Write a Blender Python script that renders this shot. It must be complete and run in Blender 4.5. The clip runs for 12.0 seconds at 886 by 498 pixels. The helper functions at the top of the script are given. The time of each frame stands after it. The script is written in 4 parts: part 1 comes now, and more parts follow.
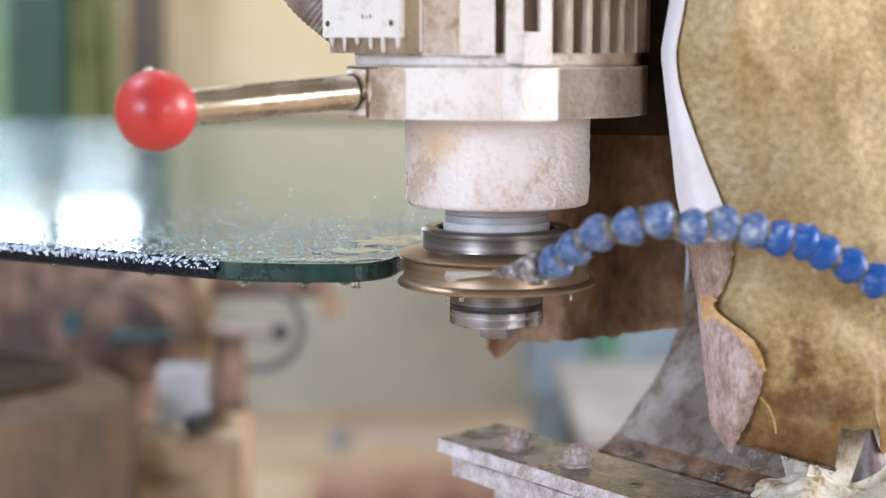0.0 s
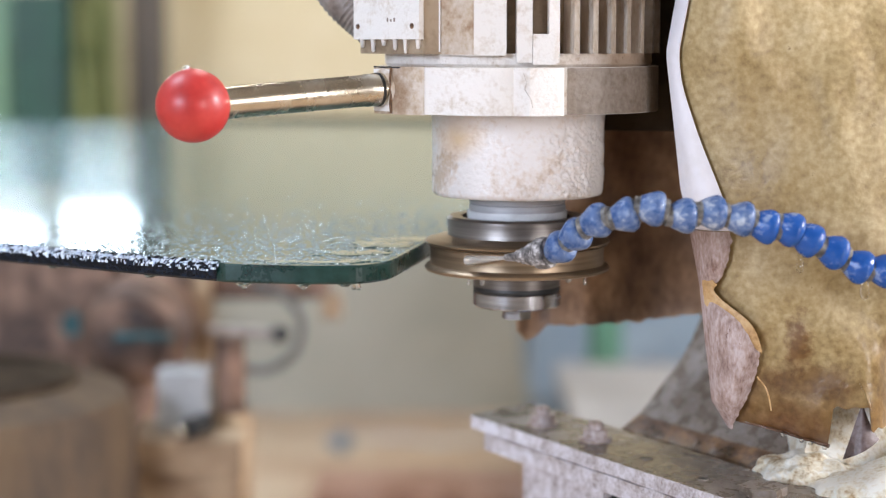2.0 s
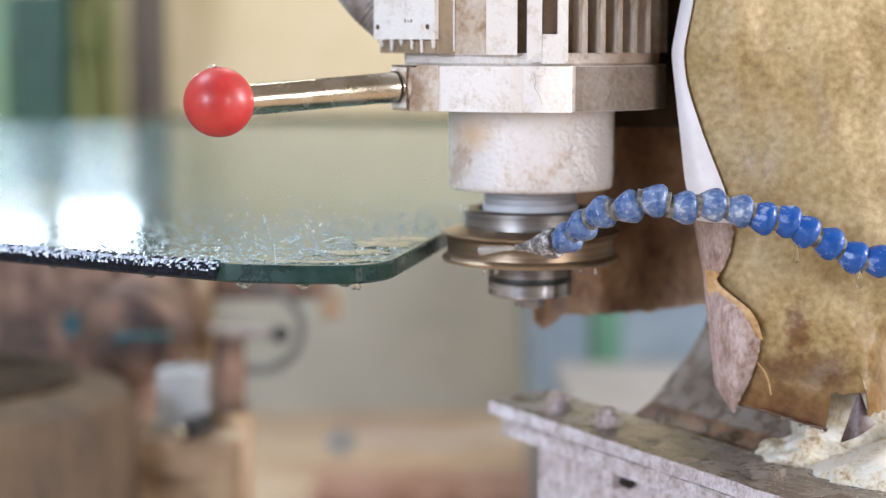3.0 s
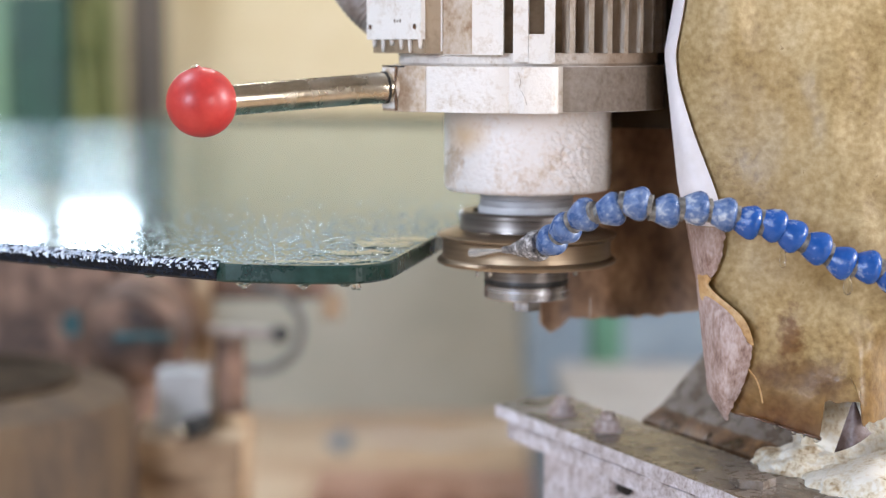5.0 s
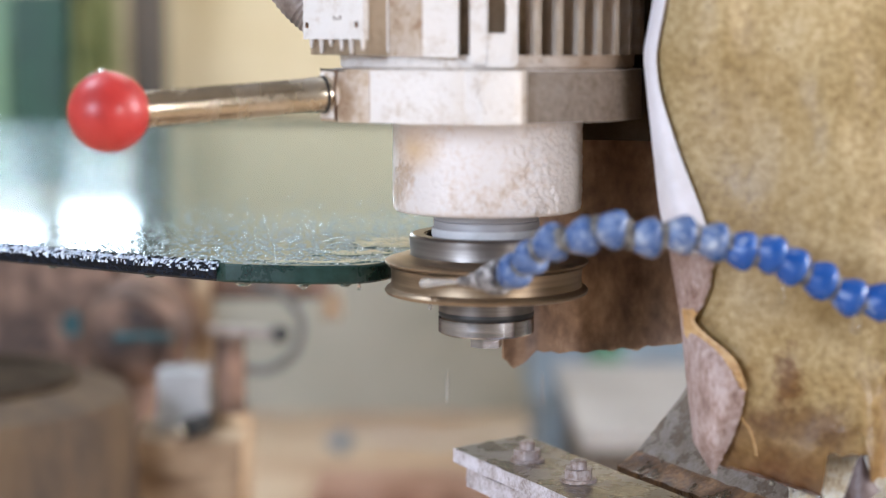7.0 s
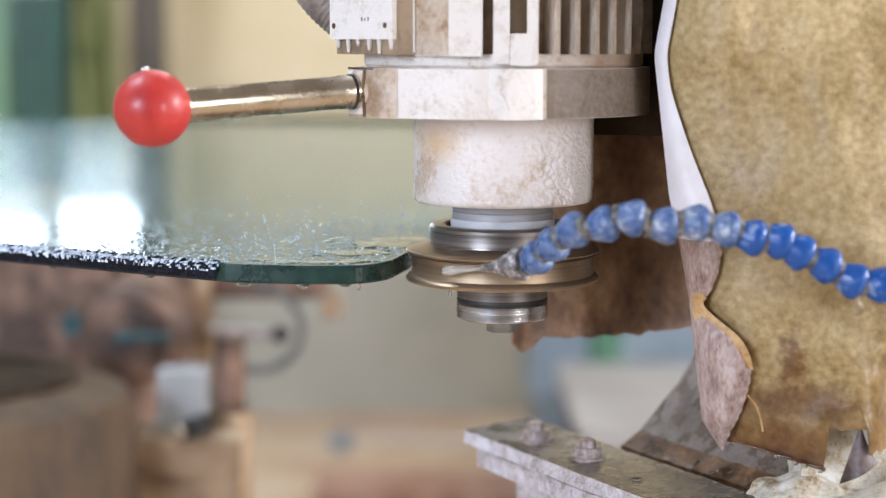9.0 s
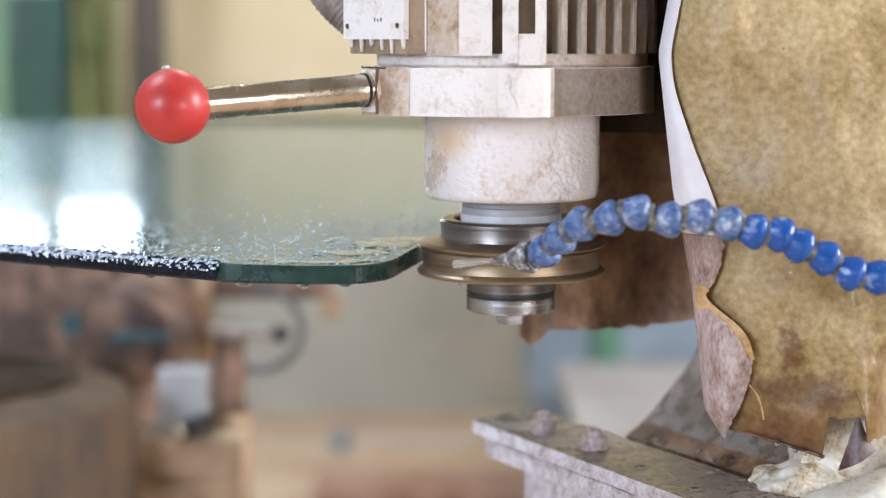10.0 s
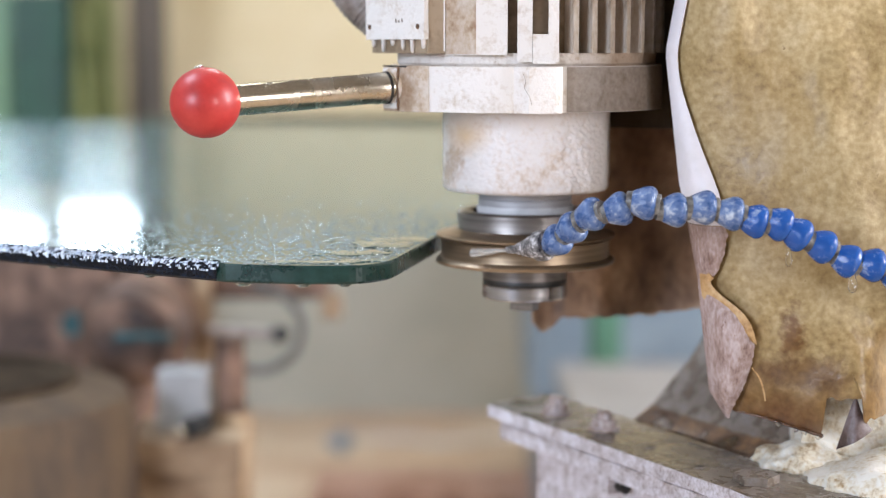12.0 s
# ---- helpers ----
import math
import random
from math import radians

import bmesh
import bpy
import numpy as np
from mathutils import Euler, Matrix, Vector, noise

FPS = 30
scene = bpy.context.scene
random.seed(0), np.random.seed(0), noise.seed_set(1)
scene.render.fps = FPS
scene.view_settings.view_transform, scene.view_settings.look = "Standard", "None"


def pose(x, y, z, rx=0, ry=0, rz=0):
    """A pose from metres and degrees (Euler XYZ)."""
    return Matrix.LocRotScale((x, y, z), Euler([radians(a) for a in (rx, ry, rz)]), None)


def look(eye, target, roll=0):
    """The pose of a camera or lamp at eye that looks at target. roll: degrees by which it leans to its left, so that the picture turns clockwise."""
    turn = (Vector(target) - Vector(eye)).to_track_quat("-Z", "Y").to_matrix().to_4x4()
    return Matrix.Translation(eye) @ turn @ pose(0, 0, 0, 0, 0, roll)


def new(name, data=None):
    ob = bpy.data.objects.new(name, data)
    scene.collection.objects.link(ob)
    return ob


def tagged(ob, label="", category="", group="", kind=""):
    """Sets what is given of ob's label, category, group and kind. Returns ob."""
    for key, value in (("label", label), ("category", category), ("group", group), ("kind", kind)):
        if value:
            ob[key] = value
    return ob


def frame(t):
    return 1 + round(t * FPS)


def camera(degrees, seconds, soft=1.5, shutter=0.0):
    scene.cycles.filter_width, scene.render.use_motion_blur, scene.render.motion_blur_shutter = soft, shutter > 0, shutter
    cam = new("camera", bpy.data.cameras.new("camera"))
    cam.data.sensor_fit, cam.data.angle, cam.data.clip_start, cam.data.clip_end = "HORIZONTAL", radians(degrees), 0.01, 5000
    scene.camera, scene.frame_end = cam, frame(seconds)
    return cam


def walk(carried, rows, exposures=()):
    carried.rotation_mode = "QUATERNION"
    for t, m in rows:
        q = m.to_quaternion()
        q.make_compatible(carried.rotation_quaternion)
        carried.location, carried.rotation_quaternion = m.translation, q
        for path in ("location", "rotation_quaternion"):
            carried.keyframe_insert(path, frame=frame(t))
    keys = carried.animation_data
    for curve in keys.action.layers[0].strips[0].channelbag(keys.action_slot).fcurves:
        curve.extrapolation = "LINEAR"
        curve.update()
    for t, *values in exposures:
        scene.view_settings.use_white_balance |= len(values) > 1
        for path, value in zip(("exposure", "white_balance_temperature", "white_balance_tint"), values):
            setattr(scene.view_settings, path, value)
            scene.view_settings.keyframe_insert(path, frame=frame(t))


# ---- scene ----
cam = camera(28.92, 12.0, soft=1.2, shutter=0.5)
EYE = 1.075                      # camera height over the floor
cam.data.dof.use_dof = True
cam.data.dof.focus_distance = 0.98
cam.data.dof.aperture_fstop = 3.5
walk(cam, [(0.0, pose(0, 0, EYE, 83.016)), (0.55, pose(0, 0, EYE, 83.016)), (0.9, pose(0, 0, EYE, 83.071)),
           (12.0, pose(0, 0, EYE, 83.071))], exposures=[(0.0, 0.0, 5800, 13), (12.0, 0.0, 5800, 13)])

# ---------------------------------------------------------------- light
world = bpy.data.worlds.new("daylight")
scene.world = world
world.use_nodes = True
wn = world.node_tree
sky = wn.nodes.new("ShaderNodeTexSky")
sky.sky_type, sky.sun_disc, sky.sun_elevation, sky.sun_rotation = "NISHITA", False, radians(48), radians(140)
wn.links.new(sky.outputs[0], wn.nodes["Background"].inputs[0])
wn.nodes["Background"].inputs[1].default_value = 0.1


def window_light(name, place, target, w, h, watts, colour):
    data = bpy.data.lights.new(name, "AREA")
    data.shape, data.size, data.size_y, data.energy, data.color = "RECTANGLE", w, h, watts, colour
    ob = new(name, data)
    ob.matrix_world = look(place, target)
    return ob


window_light("window_light_left", (-2.25, -1.95, 1.75), (-2.25, 0, 1.75), 1.3, 1.1, 122, (0.82, 0.9, 1.0))
window_light("window_light_right", (2.45, -1.95, 1.4), (2.45, 0, 1.4), 0.9, 1.1, 62, (1.0, 0.95, 0.88))
window_light("window_light_east", (3.15, 0.95, 1.9), (0, 0.95, 1.9), 0.6, 1.2, 150, (1.0, 0.95, 0.88))
window_light("skylight_light", (-1.55, 1.5, 3.29), (-1.55, 1.5, 1.0), 1.1, 1.2, 62, (0.84, 0.92, 1.0))
window_light("ceiling_lamp_light_back", (0.2, 3.4, 3.1), (0.2, 3.4, 1.0), 1.2, 0.3, 42, (1.0, 0.94, 0.84))


# ---------------------------------------------------------------- materials
def mat(name, dark, mid, light, rough=0.6, metal=0.0, scale=30.0, fine=220.0, bump=0.2, depth=0.002, spread=(0.35, 0.65),
        rough_var=0.15, fine_mix=0.25, squash=(1, 1, 1), coat=0.0, detail=6.0, specks=None):
    """A surface of three tones: broad stains and a fine grain, with relief."""
    m = bpy.data.materials.new(name)
    m.use_nodes = True
    nt = m.node_tree
    b = nt.nodes["Principled BSDF"]
    co = nt.nodes.new("ShaderNodeTexCoord")
    mp = nt.nodes.new("ShaderNodeMapping")
    mp.inputs["Scale"].default_value = squash
    nt.links.new(co.outputs["Object"], mp.inputs[0])
    n1 = nt.nodes.new("ShaderNodeTexNoise")
    n1.inputs["Scale"].default_value, n1.inputs["Detail"].default_value, n1.inputs["Roughness"].default_value = scale, detail, 0.62
    n2 = nt.nodes.new("ShaderNodeTexNoise")
    n2.inputs["Scale"].default_value, n2.inputs["Detail"].default_value = fine, 4.0
    for n in (n1, n2):
        nt.links.new(mp.outputs[0], n.inputs["Vector"])
    ramp = nt.nodes.new("ShaderNodeValToRGB")
    e = ramp.color_ramp.elements
    e[0].position, e[0].color = spread[0], (*dark, 1)
    e[1].position, e[1].color = spread[1], (*light, 1)
    k = ramp.color_ramp.elements.new((spread[0] + spread[1]) / 2)
    k.color = (*mid, 1)
    mix = nt.nodes.new("ShaderNodeMath")
    mix.operation = "MULTIPLY_ADD"
    mix.inputs[1].default_value = fine_mix
    add = nt.nodes.new("ShaderNodeMath")
    add.operation = "SUBTRACT"
    nt.links.new(n2.outputs["Fac"], add.inputs[0])
    add.inputs[1].default_value = 0.5
    nt.links.new(add.outputs[0], mix.inputs[0])
    nt.links.new(n1.outputs["Fac"], mix.inputs[2])
    nt.links.new(mix.outputs[0], ramp.inputs[0])
    nt.links.new(ramp.outputs[0], b.inputs["Base Color"])
    if specks:
        size, cut, tone = specks
        n3, st, mx = nt.nodes.new("ShaderNodeTexNoise"), nt.nodes.new("ShaderNodeMapRange"), nt.nodes.new("ShaderNodeMix")
        n3.inputs["Scale"].default_value, n3.inputs["Detail"].default_value, n3.inputs["Roughness"].default_value = size, 8.0, 0.75
        nt.links.new(mp.outputs[0], n3.inputs["Vector"])
        st.inputs["From Min"].default_value, st.inputs["From Max"].default_value = cut, cut + 0.05
        nt.links.new(n3.outputs["Fac"], st.inputs["Value"])
        mx.data_type = "RGBA"
        mx.inputs[7].default_value = (*tone, 1)
        nt.links.new(st.outputs[0], mx.inputs[0])
        nt.links.new(ramp.outputs[0], mx.inputs[6])
        nt.links.new(mx.outputs[2], b.inputs["Base Color"])
    rr = nt.nodes.new("ShaderNodeMapRange")
    rr.inputs["From Min"].default_value, rr.inputs["From Max"].default_value = 0.3, 0.7
    rr.inputs["To Min"].default_value, rr.inputs["To Max"].default_value = max(0.03, rough - rough_var), min(1, rough + rough_var)
    nt.links.new(n1.outputs["Fac"], rr.inputs["Value"])
    nt.links.new(rr.outputs[0], b.inputs["Roughness"])
    b.inputs["Metallic"].default_value = metal
    b.inputs["Coat Weight"].default_value = coat
    if bump:
        bp = nt.nodes.new("ShaderNodeBump")
        bp.inputs["Strength"].default_value, bp.inputs["Distance"].default_value = bump, depth
        nt.links.new(mix.outputs[0], bp.inputs["Height"])
        nt.links.new(bp.outputs[0], b.inputs["Normal"])
    return m


def lit(name, colour, strength):
    m = bpy.data.materials.new(name)
    m.use_nodes = True
    b = m.node_tree.nodes["Principled BSDF"]
    b.inputs["Base Color"].default_value = (*colour, 1)
    b.inputs["Emission Color"].default_value = (*colour, 1)
    b.inputs["Emission Strength"].default_value = strength
    return m


def clear(name, colour, rough, ior=1.5, weight=1.0, bump=0.0, scale=400.0):
    m = bpy.data.materials.new(name)
    m.use_nodes = True
    nt = m.node_tree
    b = nt.nodes["Principled BSDF"]
    b.inputs["Base Color"].default_value = (*colour, 1)
    b.inputs["Roughness"].default_value = rough
    b.inputs["IOR"].default_value = ior
    b.inputs["Transmission Weight"].default_value = weight
    if bump:
        co = nt.nodes.new("ShaderNodeTexCoord")
        n = nt.nodes.new("ShaderNodeTexNoise")
        n.inputs["Scale"].default_value, n.inputs["Detail"].default_value = scale, 3.0
        bp = nt.nodes.new("ShaderNodeBump")
        bp.inputs["Strength"].default_value, bp.inputs["Distance"].default_value = bump, 0.001
        nt.links.new(co.outputs["Object"], n.inputs["Vector"])
        nt.links.new(n.outputs["Fac"], bp.inputs["Height"])
        nt.links.new(bp.outputs[0], b.inputs["Normal"])
    return m


PAINT = mat("worn white paint", (0.54, 0.44, 0.33), (0.68, 0.61, 0.54), (0.77, 0.72, 0.67), 0.5, scale=70, fine=420, bump=0.45, spread=(0.22, 0.5), fine_mix=0.5, specks=(230, 0.66, (0.36, 0.27, 0.2)))
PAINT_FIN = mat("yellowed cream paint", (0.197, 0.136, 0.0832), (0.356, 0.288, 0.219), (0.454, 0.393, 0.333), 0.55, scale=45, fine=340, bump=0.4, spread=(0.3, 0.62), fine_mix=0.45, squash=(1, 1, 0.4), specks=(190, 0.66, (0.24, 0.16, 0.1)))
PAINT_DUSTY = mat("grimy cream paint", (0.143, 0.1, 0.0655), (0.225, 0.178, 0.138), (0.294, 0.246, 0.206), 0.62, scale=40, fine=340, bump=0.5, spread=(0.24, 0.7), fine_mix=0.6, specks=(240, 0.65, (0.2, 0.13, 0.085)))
PAINT_STAIN = mat("rust-stained cream paint", (0.3, 0.18, 0.1), (0.5, 0.39, 0.28), (0.62, 0.54, 0.46), 0.6, scale=60, fine=300, bump=0.4, spread=(0.3, 0.65), fine_mix=0.4)
PAINT_ROUGH = mat("blistered white paint", (0.58, 0.46, 0.36), (0.7, 0.62, 0.56), (0.76, 0.71, 0.68), 0.36, scale=26, fine=330, bump=0.7, depth=0.0025, spread=(0.3, 0.52), fine_mix=0.5, specks=(260, 0.66, (0.45, 0.33, 0.24)))
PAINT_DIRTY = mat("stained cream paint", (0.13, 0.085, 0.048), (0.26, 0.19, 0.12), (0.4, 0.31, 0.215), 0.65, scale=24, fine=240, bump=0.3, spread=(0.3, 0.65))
STEEL = mat("turned steel", (0.38, 0.38, 0.4), (0.52, 0.52, 0.545), (0.62, 0.62, 0.65), 0.22, 1.0, scale=60, fine=500, bump=0.05, squash=(0.2, 0.2, 4), rough_var=0.08)
CHROME = mat("worn chrome", (0.46, 0.4, 0.3), (0.55, 0.48, 0.37), (0.63, 0.57, 0.47), 0.27, 1.0, scale=50, fine=500, bump=0.03, rough_var=0.05)
WHEEL = mat("bronze grinding wheel", (0.2, 0.145, 0.09), (0.29, 0.215, 0.14), (0.37, 0.28, 0.185), 0.36, 0.8, scale=40, fine=600, bump=0.06, squash=(0.15, 0.15, 6), rough_var=0.08)
BOSS = mat("dark brown steel", (0.125, 0.11, 0.1), (0.185, 0.165, 0.15), (0.25, 0.227, 0.21), 0.34, 0.8, scale=40, fine=600, bump=0.08, squash=(0.15, 0.15, 6), rough_var=0.1)
RUBBER = mat("black rubber", (0.012, 0.012, 0.012), (0.02, 0.02, 0.02), (0.035, 0.033, 0.03), 0.5, scale=60, bump=0.1)
COLLAR = mat("dull grey steel", (0.3, 0.29, 0.29), (0.4, 0.39, 0.4), (0.48, 0.47, 0.48), 0.5, 0.3, scale=40, fine=400, bump=0.05, squash=(0.2, 0.2, 4))
RING = mat("pale plastic ring", (0.5, 0.5, 0.5), (0.6, 0.6, 0.61), (0.68, 0.68, 0.69), 0.45, scale=50, bump=0.05)
RED = mat("red plastic", (0.36, 0.02, 0.016), (0.45, 0.028, 0.022), (0.5, 0.042, 0.032), 0.46, scale=30, fine=300, bump=0.06, coat=0.12, rough_var=0.1, specks=(120, 0.7, (0.5, 0.12, 0.1)))
BLUE = mat("blue plastic", (0.012, 0.075, 0.31), (0.022, 0.092, 0.34), (0.42, 0.48, 0.58), 0.24, scale=150, fine=420, bump=0.35, spread=(0.42, 0.74), rough_var=0.1)
BLUE_LIMED = mat("blue plastic under lime scale", (0.05, 0.1, 0.25), (0.105, 0.16, 0.31), (0.5, 0.53, 0.58), 0.32, scale=140, fine=420, bump=0.4, spread=(0.38, 0.7), rough_var=0.15)
NECK = mat("silted grey hose neck", (0.07, 0.065, 0.06), (0.17, 0.16, 0.145), (0.34, 0.32, 0.29), 0.4, scale=150, fine=420, bump=0.35)
SCALE = mat("lime-crusted plastic", (0.05, 0.045, 0.045), (0.22, 0.2, 0.19), (0.62, 0.59, 0.58), 0.55, scale=230, fine=600, bump=0.6, spread=(0.36, 0.64))
PAPER = mat("stained kraft paper", (0.22, 0.14, 0.045), (0.39, 0.28, 0.12), (0.55, 0.43, 0.235), 0.48, scale=16, fine=240, bump=0.5, depth=0.001, spread=(0.22, 0.78), fine_mix=0.75, detail=12.0, specks=(120, 0.63, (0.27, 0.18, 0.075)))


def blotch(m, centre, size, colour, wobble=0.5, grain=60.0, soft=0.55):
    """A stain with an uneven outline of its own, round a place on the thing."""
    nt = m.node_tree
    b = nt.nodes["Principled BSDF"]
    co, mp, n, ln = nt.nodes.new("ShaderNodeTexCoord"), nt.nodes.new("ShaderNodeMapping"), nt.nodes.new("ShaderNodeTexNoise"), nt.nodes.new("ShaderNodeVectorMath")
    mp.vector_type = "TEXTURE"
    mp.inputs["Location"].default_value, mp.inputs["Scale"].default_value = centre, size
    nt.links.new(co.outputs["Object"], mp.inputs[0])
    n.inputs["Scale"].default_value, n.inputs["Detail"].default_value, n.inputs["Roughness"].default_value = grain, 8.0, 0.65
    nt.links.new(co.outputs["Object"], n.inputs["Vector"])
    ln.operation = "LENGTH"
    nt.links.new(mp.outputs[0], ln.inputs[0])
    ad, mr, mx = nt.nodes.new("ShaderNodeMath"), nt.nodes.new("ShaderNodeMapRange"), nt.nodes.new("ShaderNodeMix")
    ad.operation = "MULTIPLY_ADD"
    ad.inputs[1].default_value = wobble * 3
    nt.links.new(n.outputs["Fac"], ad.inputs[0])
    nt.links.new(ln.outputs["Value"], ad.inputs[2])
    mr.inputs["From Min"].default_value, mr.inputs["From Max"].default_value = 1.0 - soft + wobble * 1.5, 1.0 + soft * 0.4 + wobble * 1.5
    mr.inputs["To Min"].default_value, mr.inputs["To Max"].default_value = 1.0, 0.0
    nt.links.new(ad.outputs[0], mr.inputs["Value"])
    mx.data_type, mx.blend_type = "RGBA", "MULTIPLY"
    nt.links.new(mr.outputs[0], mx.inputs[0])
    nt.links.new(b.inputs["Base Color"].links[0].from_socket, mx.inputs[6])
    mx.inputs[7].default_value = (*colour, 1)
    nt.links.new(mx.outputs[2], b.inputs["Base Color"])
    return m


def soak(m, z0, z1, colour, gloss):
    """A wet brown tide mark that climbs from the hem, with an uneven edge of its own."""
    nt = m.node_tree
    b = nt.nodes["Principled BSDF"]
    co, sx, n = nt.nodes.new("ShaderNodeTexCoord"), nt.nodes.new("ShaderNodeSeparateXYZ"), nt.nodes.new("ShaderNodeTexNoise")
    n.inputs["Scale"].default_value, n.inputs["Detail"].default_value = 11.0, 9.0
    nt.links.new(co.outputs["Object"], sx.inputs[0])
    nt.links.new(co.outputs["Object"], n.inputs["Vector"])
    ad = nt.nodes.new("ShaderNodeMath")
    ad.operation = "MULTIPLY_ADD"
    ad.inputs[1].default_value = -0.56
    nt.links.new(n.outputs["Fac"], ad.inputs[0])
    nt.links.new(sx.outputs["Z"], ad.inputs[2])
    mr = nt.nodes.new("ShaderNodeMapRange")
    mr.inputs["From Min"].default_value, mr.inputs["From Max"].default_value = z0 - 0.28, z1 - 0.28
    mr.inputs["To Min"].default_value, mr.inputs["To Max"].default_value = 1.0, 0.0
    nt.links.new(ad.outputs[0], mr.inputs["Value"])
    mx = nt.nodes.new("ShaderNodeMix")
    mx.data_type, mx.blend_type = "RGBA", "MULTIPLY"
    old = b.inputs["Base Color"].links[0].from_socket
    nt.links.new(mr.outputs[0], mx.inputs["Factor"])
    nt.links.new(old, mx.inputs[6])
    mx.inputs[7].default_value = (*colour, 1)
    nt.links.new(mx.outputs[2], b.inputs["Base Color"])
    wet = nt.nodes.new("ShaderNodeMix")
    nt.links.new(mr.outputs[0], wet.inputs[0])
    nt.links.new(b.inputs["Roughness"].links[0].from_socket, wet.inputs[2])
    wet.inputs[3].default_value = gloss
    nt.links.new(wet.outputs[0], b.inputs["Roughness"])
    return m


PAPER.node_tree.nodes["Principled BSDF"].inputs["Specular IOR Level"].default_value = 0.6
soak(PAPER, -0.24, -0.15, (0.66, 0.52, 0.36), 0.28)
blotch(PAPER, (0.157, -0.085, -0.174), (0.008, 0.1, 0.017), (0.46, 0.31, 0.18), 1.1, 95)
blotch(PAPER, (0.163, -0.085, -0.195), (0.03, 0.1, 0.011), (0.5, 0.38, 0.25), 0.8, 90)
blotch(PAPER, (0.135, -0.085, -0.06), (0.035, 0.2, 0.05), (0.8, 0.75, 0.66), 0.5, 30, 0.9)
blotch(PAPER, (0.16, -0.085, -0.13), (0.06, 0.2, 0.03), (0.82, 0.77, 0.68), 0.6, 30, 0.9)
blotch(PAPER, (0.148, -0.085, -0.226), (0.046, 0.1, 0.03), (0.42, 0.27, 0.17), 0.5, 70, 0.9)
blotch(PAPER, (0.155, -0.085, -0.237), (0.042, 0.1, 0.012), (0.4, 0.26, 0.18), 0.5, 90, 0.8)
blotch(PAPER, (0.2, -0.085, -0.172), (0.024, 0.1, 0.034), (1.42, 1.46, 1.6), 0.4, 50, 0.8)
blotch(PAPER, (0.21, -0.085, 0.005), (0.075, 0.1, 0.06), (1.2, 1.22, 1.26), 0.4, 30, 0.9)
blotch(PAINT_STAIN, (-0.072, -0.064, -0.026), (0.01, 0.02, 0.016), (0.5, 0.4, 0.3), 0.7, 140, 0.9)
blotch(PAINT_ROUGH, (-0.037, -0.04, -0.058), (0.014, 0.03, 0.012), (0.86, 0.68, 0.45), 0.35, 60, 0.9)
PAINT_NECK = blotch(mat("half-wiped white paint", (0.5, 0.4, 0.3), (0.66, 0.59, 0.52), (0.75, 0.69, 0.63), 0.55, scale=60, fine=380, bump=0.6, spread=(0.24, 0.54), fine_mix=0.6, specks=(200, 0.63, (0.34, 0.25, 0.18))), (0.075, -0.045, -0.012), (0.06, 0.06, 0.03), (0.5, 0.41, 0.33), 0.3, 60, 0.5)
HEM = mat("soaked dark paper lip", (0.06, 0.028, 0.014), (0.12, 0.06, 0.032), (0.2, 0.11, 0.065), 0.14, scale=90, fine=300, bump=0.4)
PAPER_EDGE = mat("white paper lining", (0.7, 0.66, 0.66), (0.76, 0.72, 0.74), (0.8, 0.77, 0.8), 0.7, scale=20, fine=200, bump=0.1)
PAPER_TORN = mat("soaked torn paper", (0.19, 0.11, 0.085), (0.4, 0.285, 0.245), (0.56, 0.46, 0.44), 0.6, scale=110, fine=620, bump=0.6, spread=(0.24, 0.68), squash=(1, 1, 0.4), fine_mix=0.6, specks=(260, 0.62, (0.22, 0.12, 0.085)))
PAPER_CORNER = mat("soaked purple-brown paper", (0.042, 0.021, 0.014), (0.105, 0.063, 0.049), (0.175, 0.126, 0.119), 0.4, scale=90, fine=420, bump=0.4)
ORANGE = mat("orange soaked paper", (0.34, 0.18, 0.06), (0.5, 0.3, 0.12), (0.6, 0.41, 0.2), 0.5, scale=110, fine=420, bump=0.4, specks=(200, 0.66, (0.3, 0.16, 0.06)))
LEATHER = mat("dark brown hide", (0.081, 0.0405, 0.0216), (0.27, 0.155, 0.0878), (0.567, 0.365, 0.223), 0.5, scale=26, fine=180, bump=0.4, spread=(0.32, 0.7), squash=(1, 1, 0.7))
RUST = mat("rusted cast iron", (0.025, 0.011, 0.005), (0.12, 0.056, 0.02), (0.27, 0.145, 0.06), 0.36, 0.0, scale=60, fine=300, bump=0.5, depth=0.003, spread=(0.32, 0.68), fine_mix=0.4)
CAST = mat("mottled grey cast iron", (0.13, 0.09, 0.06), (0.2, 0.158, 0.122), (0.28, 0.24, 0.21), 0.3, 0.1, scale=80, fine=420, bump=0.35, depth=0.0015, spread=(0.24, 0.7), fine_mix=0.6, specks=(190, 0.69, (0.1, 0.06, 0.035)))
PLATE = mat("lime-crusted steel plate", (0.3, 0.24, 0.22), (0.53, 0.48, 0.49), (0.7, 0.66, 0.7), 0.5, 0.0, scale=110, fine=520, bump=0.6, depth=0.002, spread=(0.3, 0.66), fine_mix=0.6, specks=(300, 0.62, (0.14, 0.1, 0.085)))
PLATE_WET = mat("wet brown-grey steel plate", (0.1, 0.07, 0.047), (0.175, 0.135, 0.1), (0.27, 0.23, 0.195), 0.26, 0.0, scale=60, fine=420, bump=0.3, depth=0.0015, spread=(0.3, 0.7), fine_mix=0.45, specks=(210, 0.65, (0.09, 0.055, 0.035)))
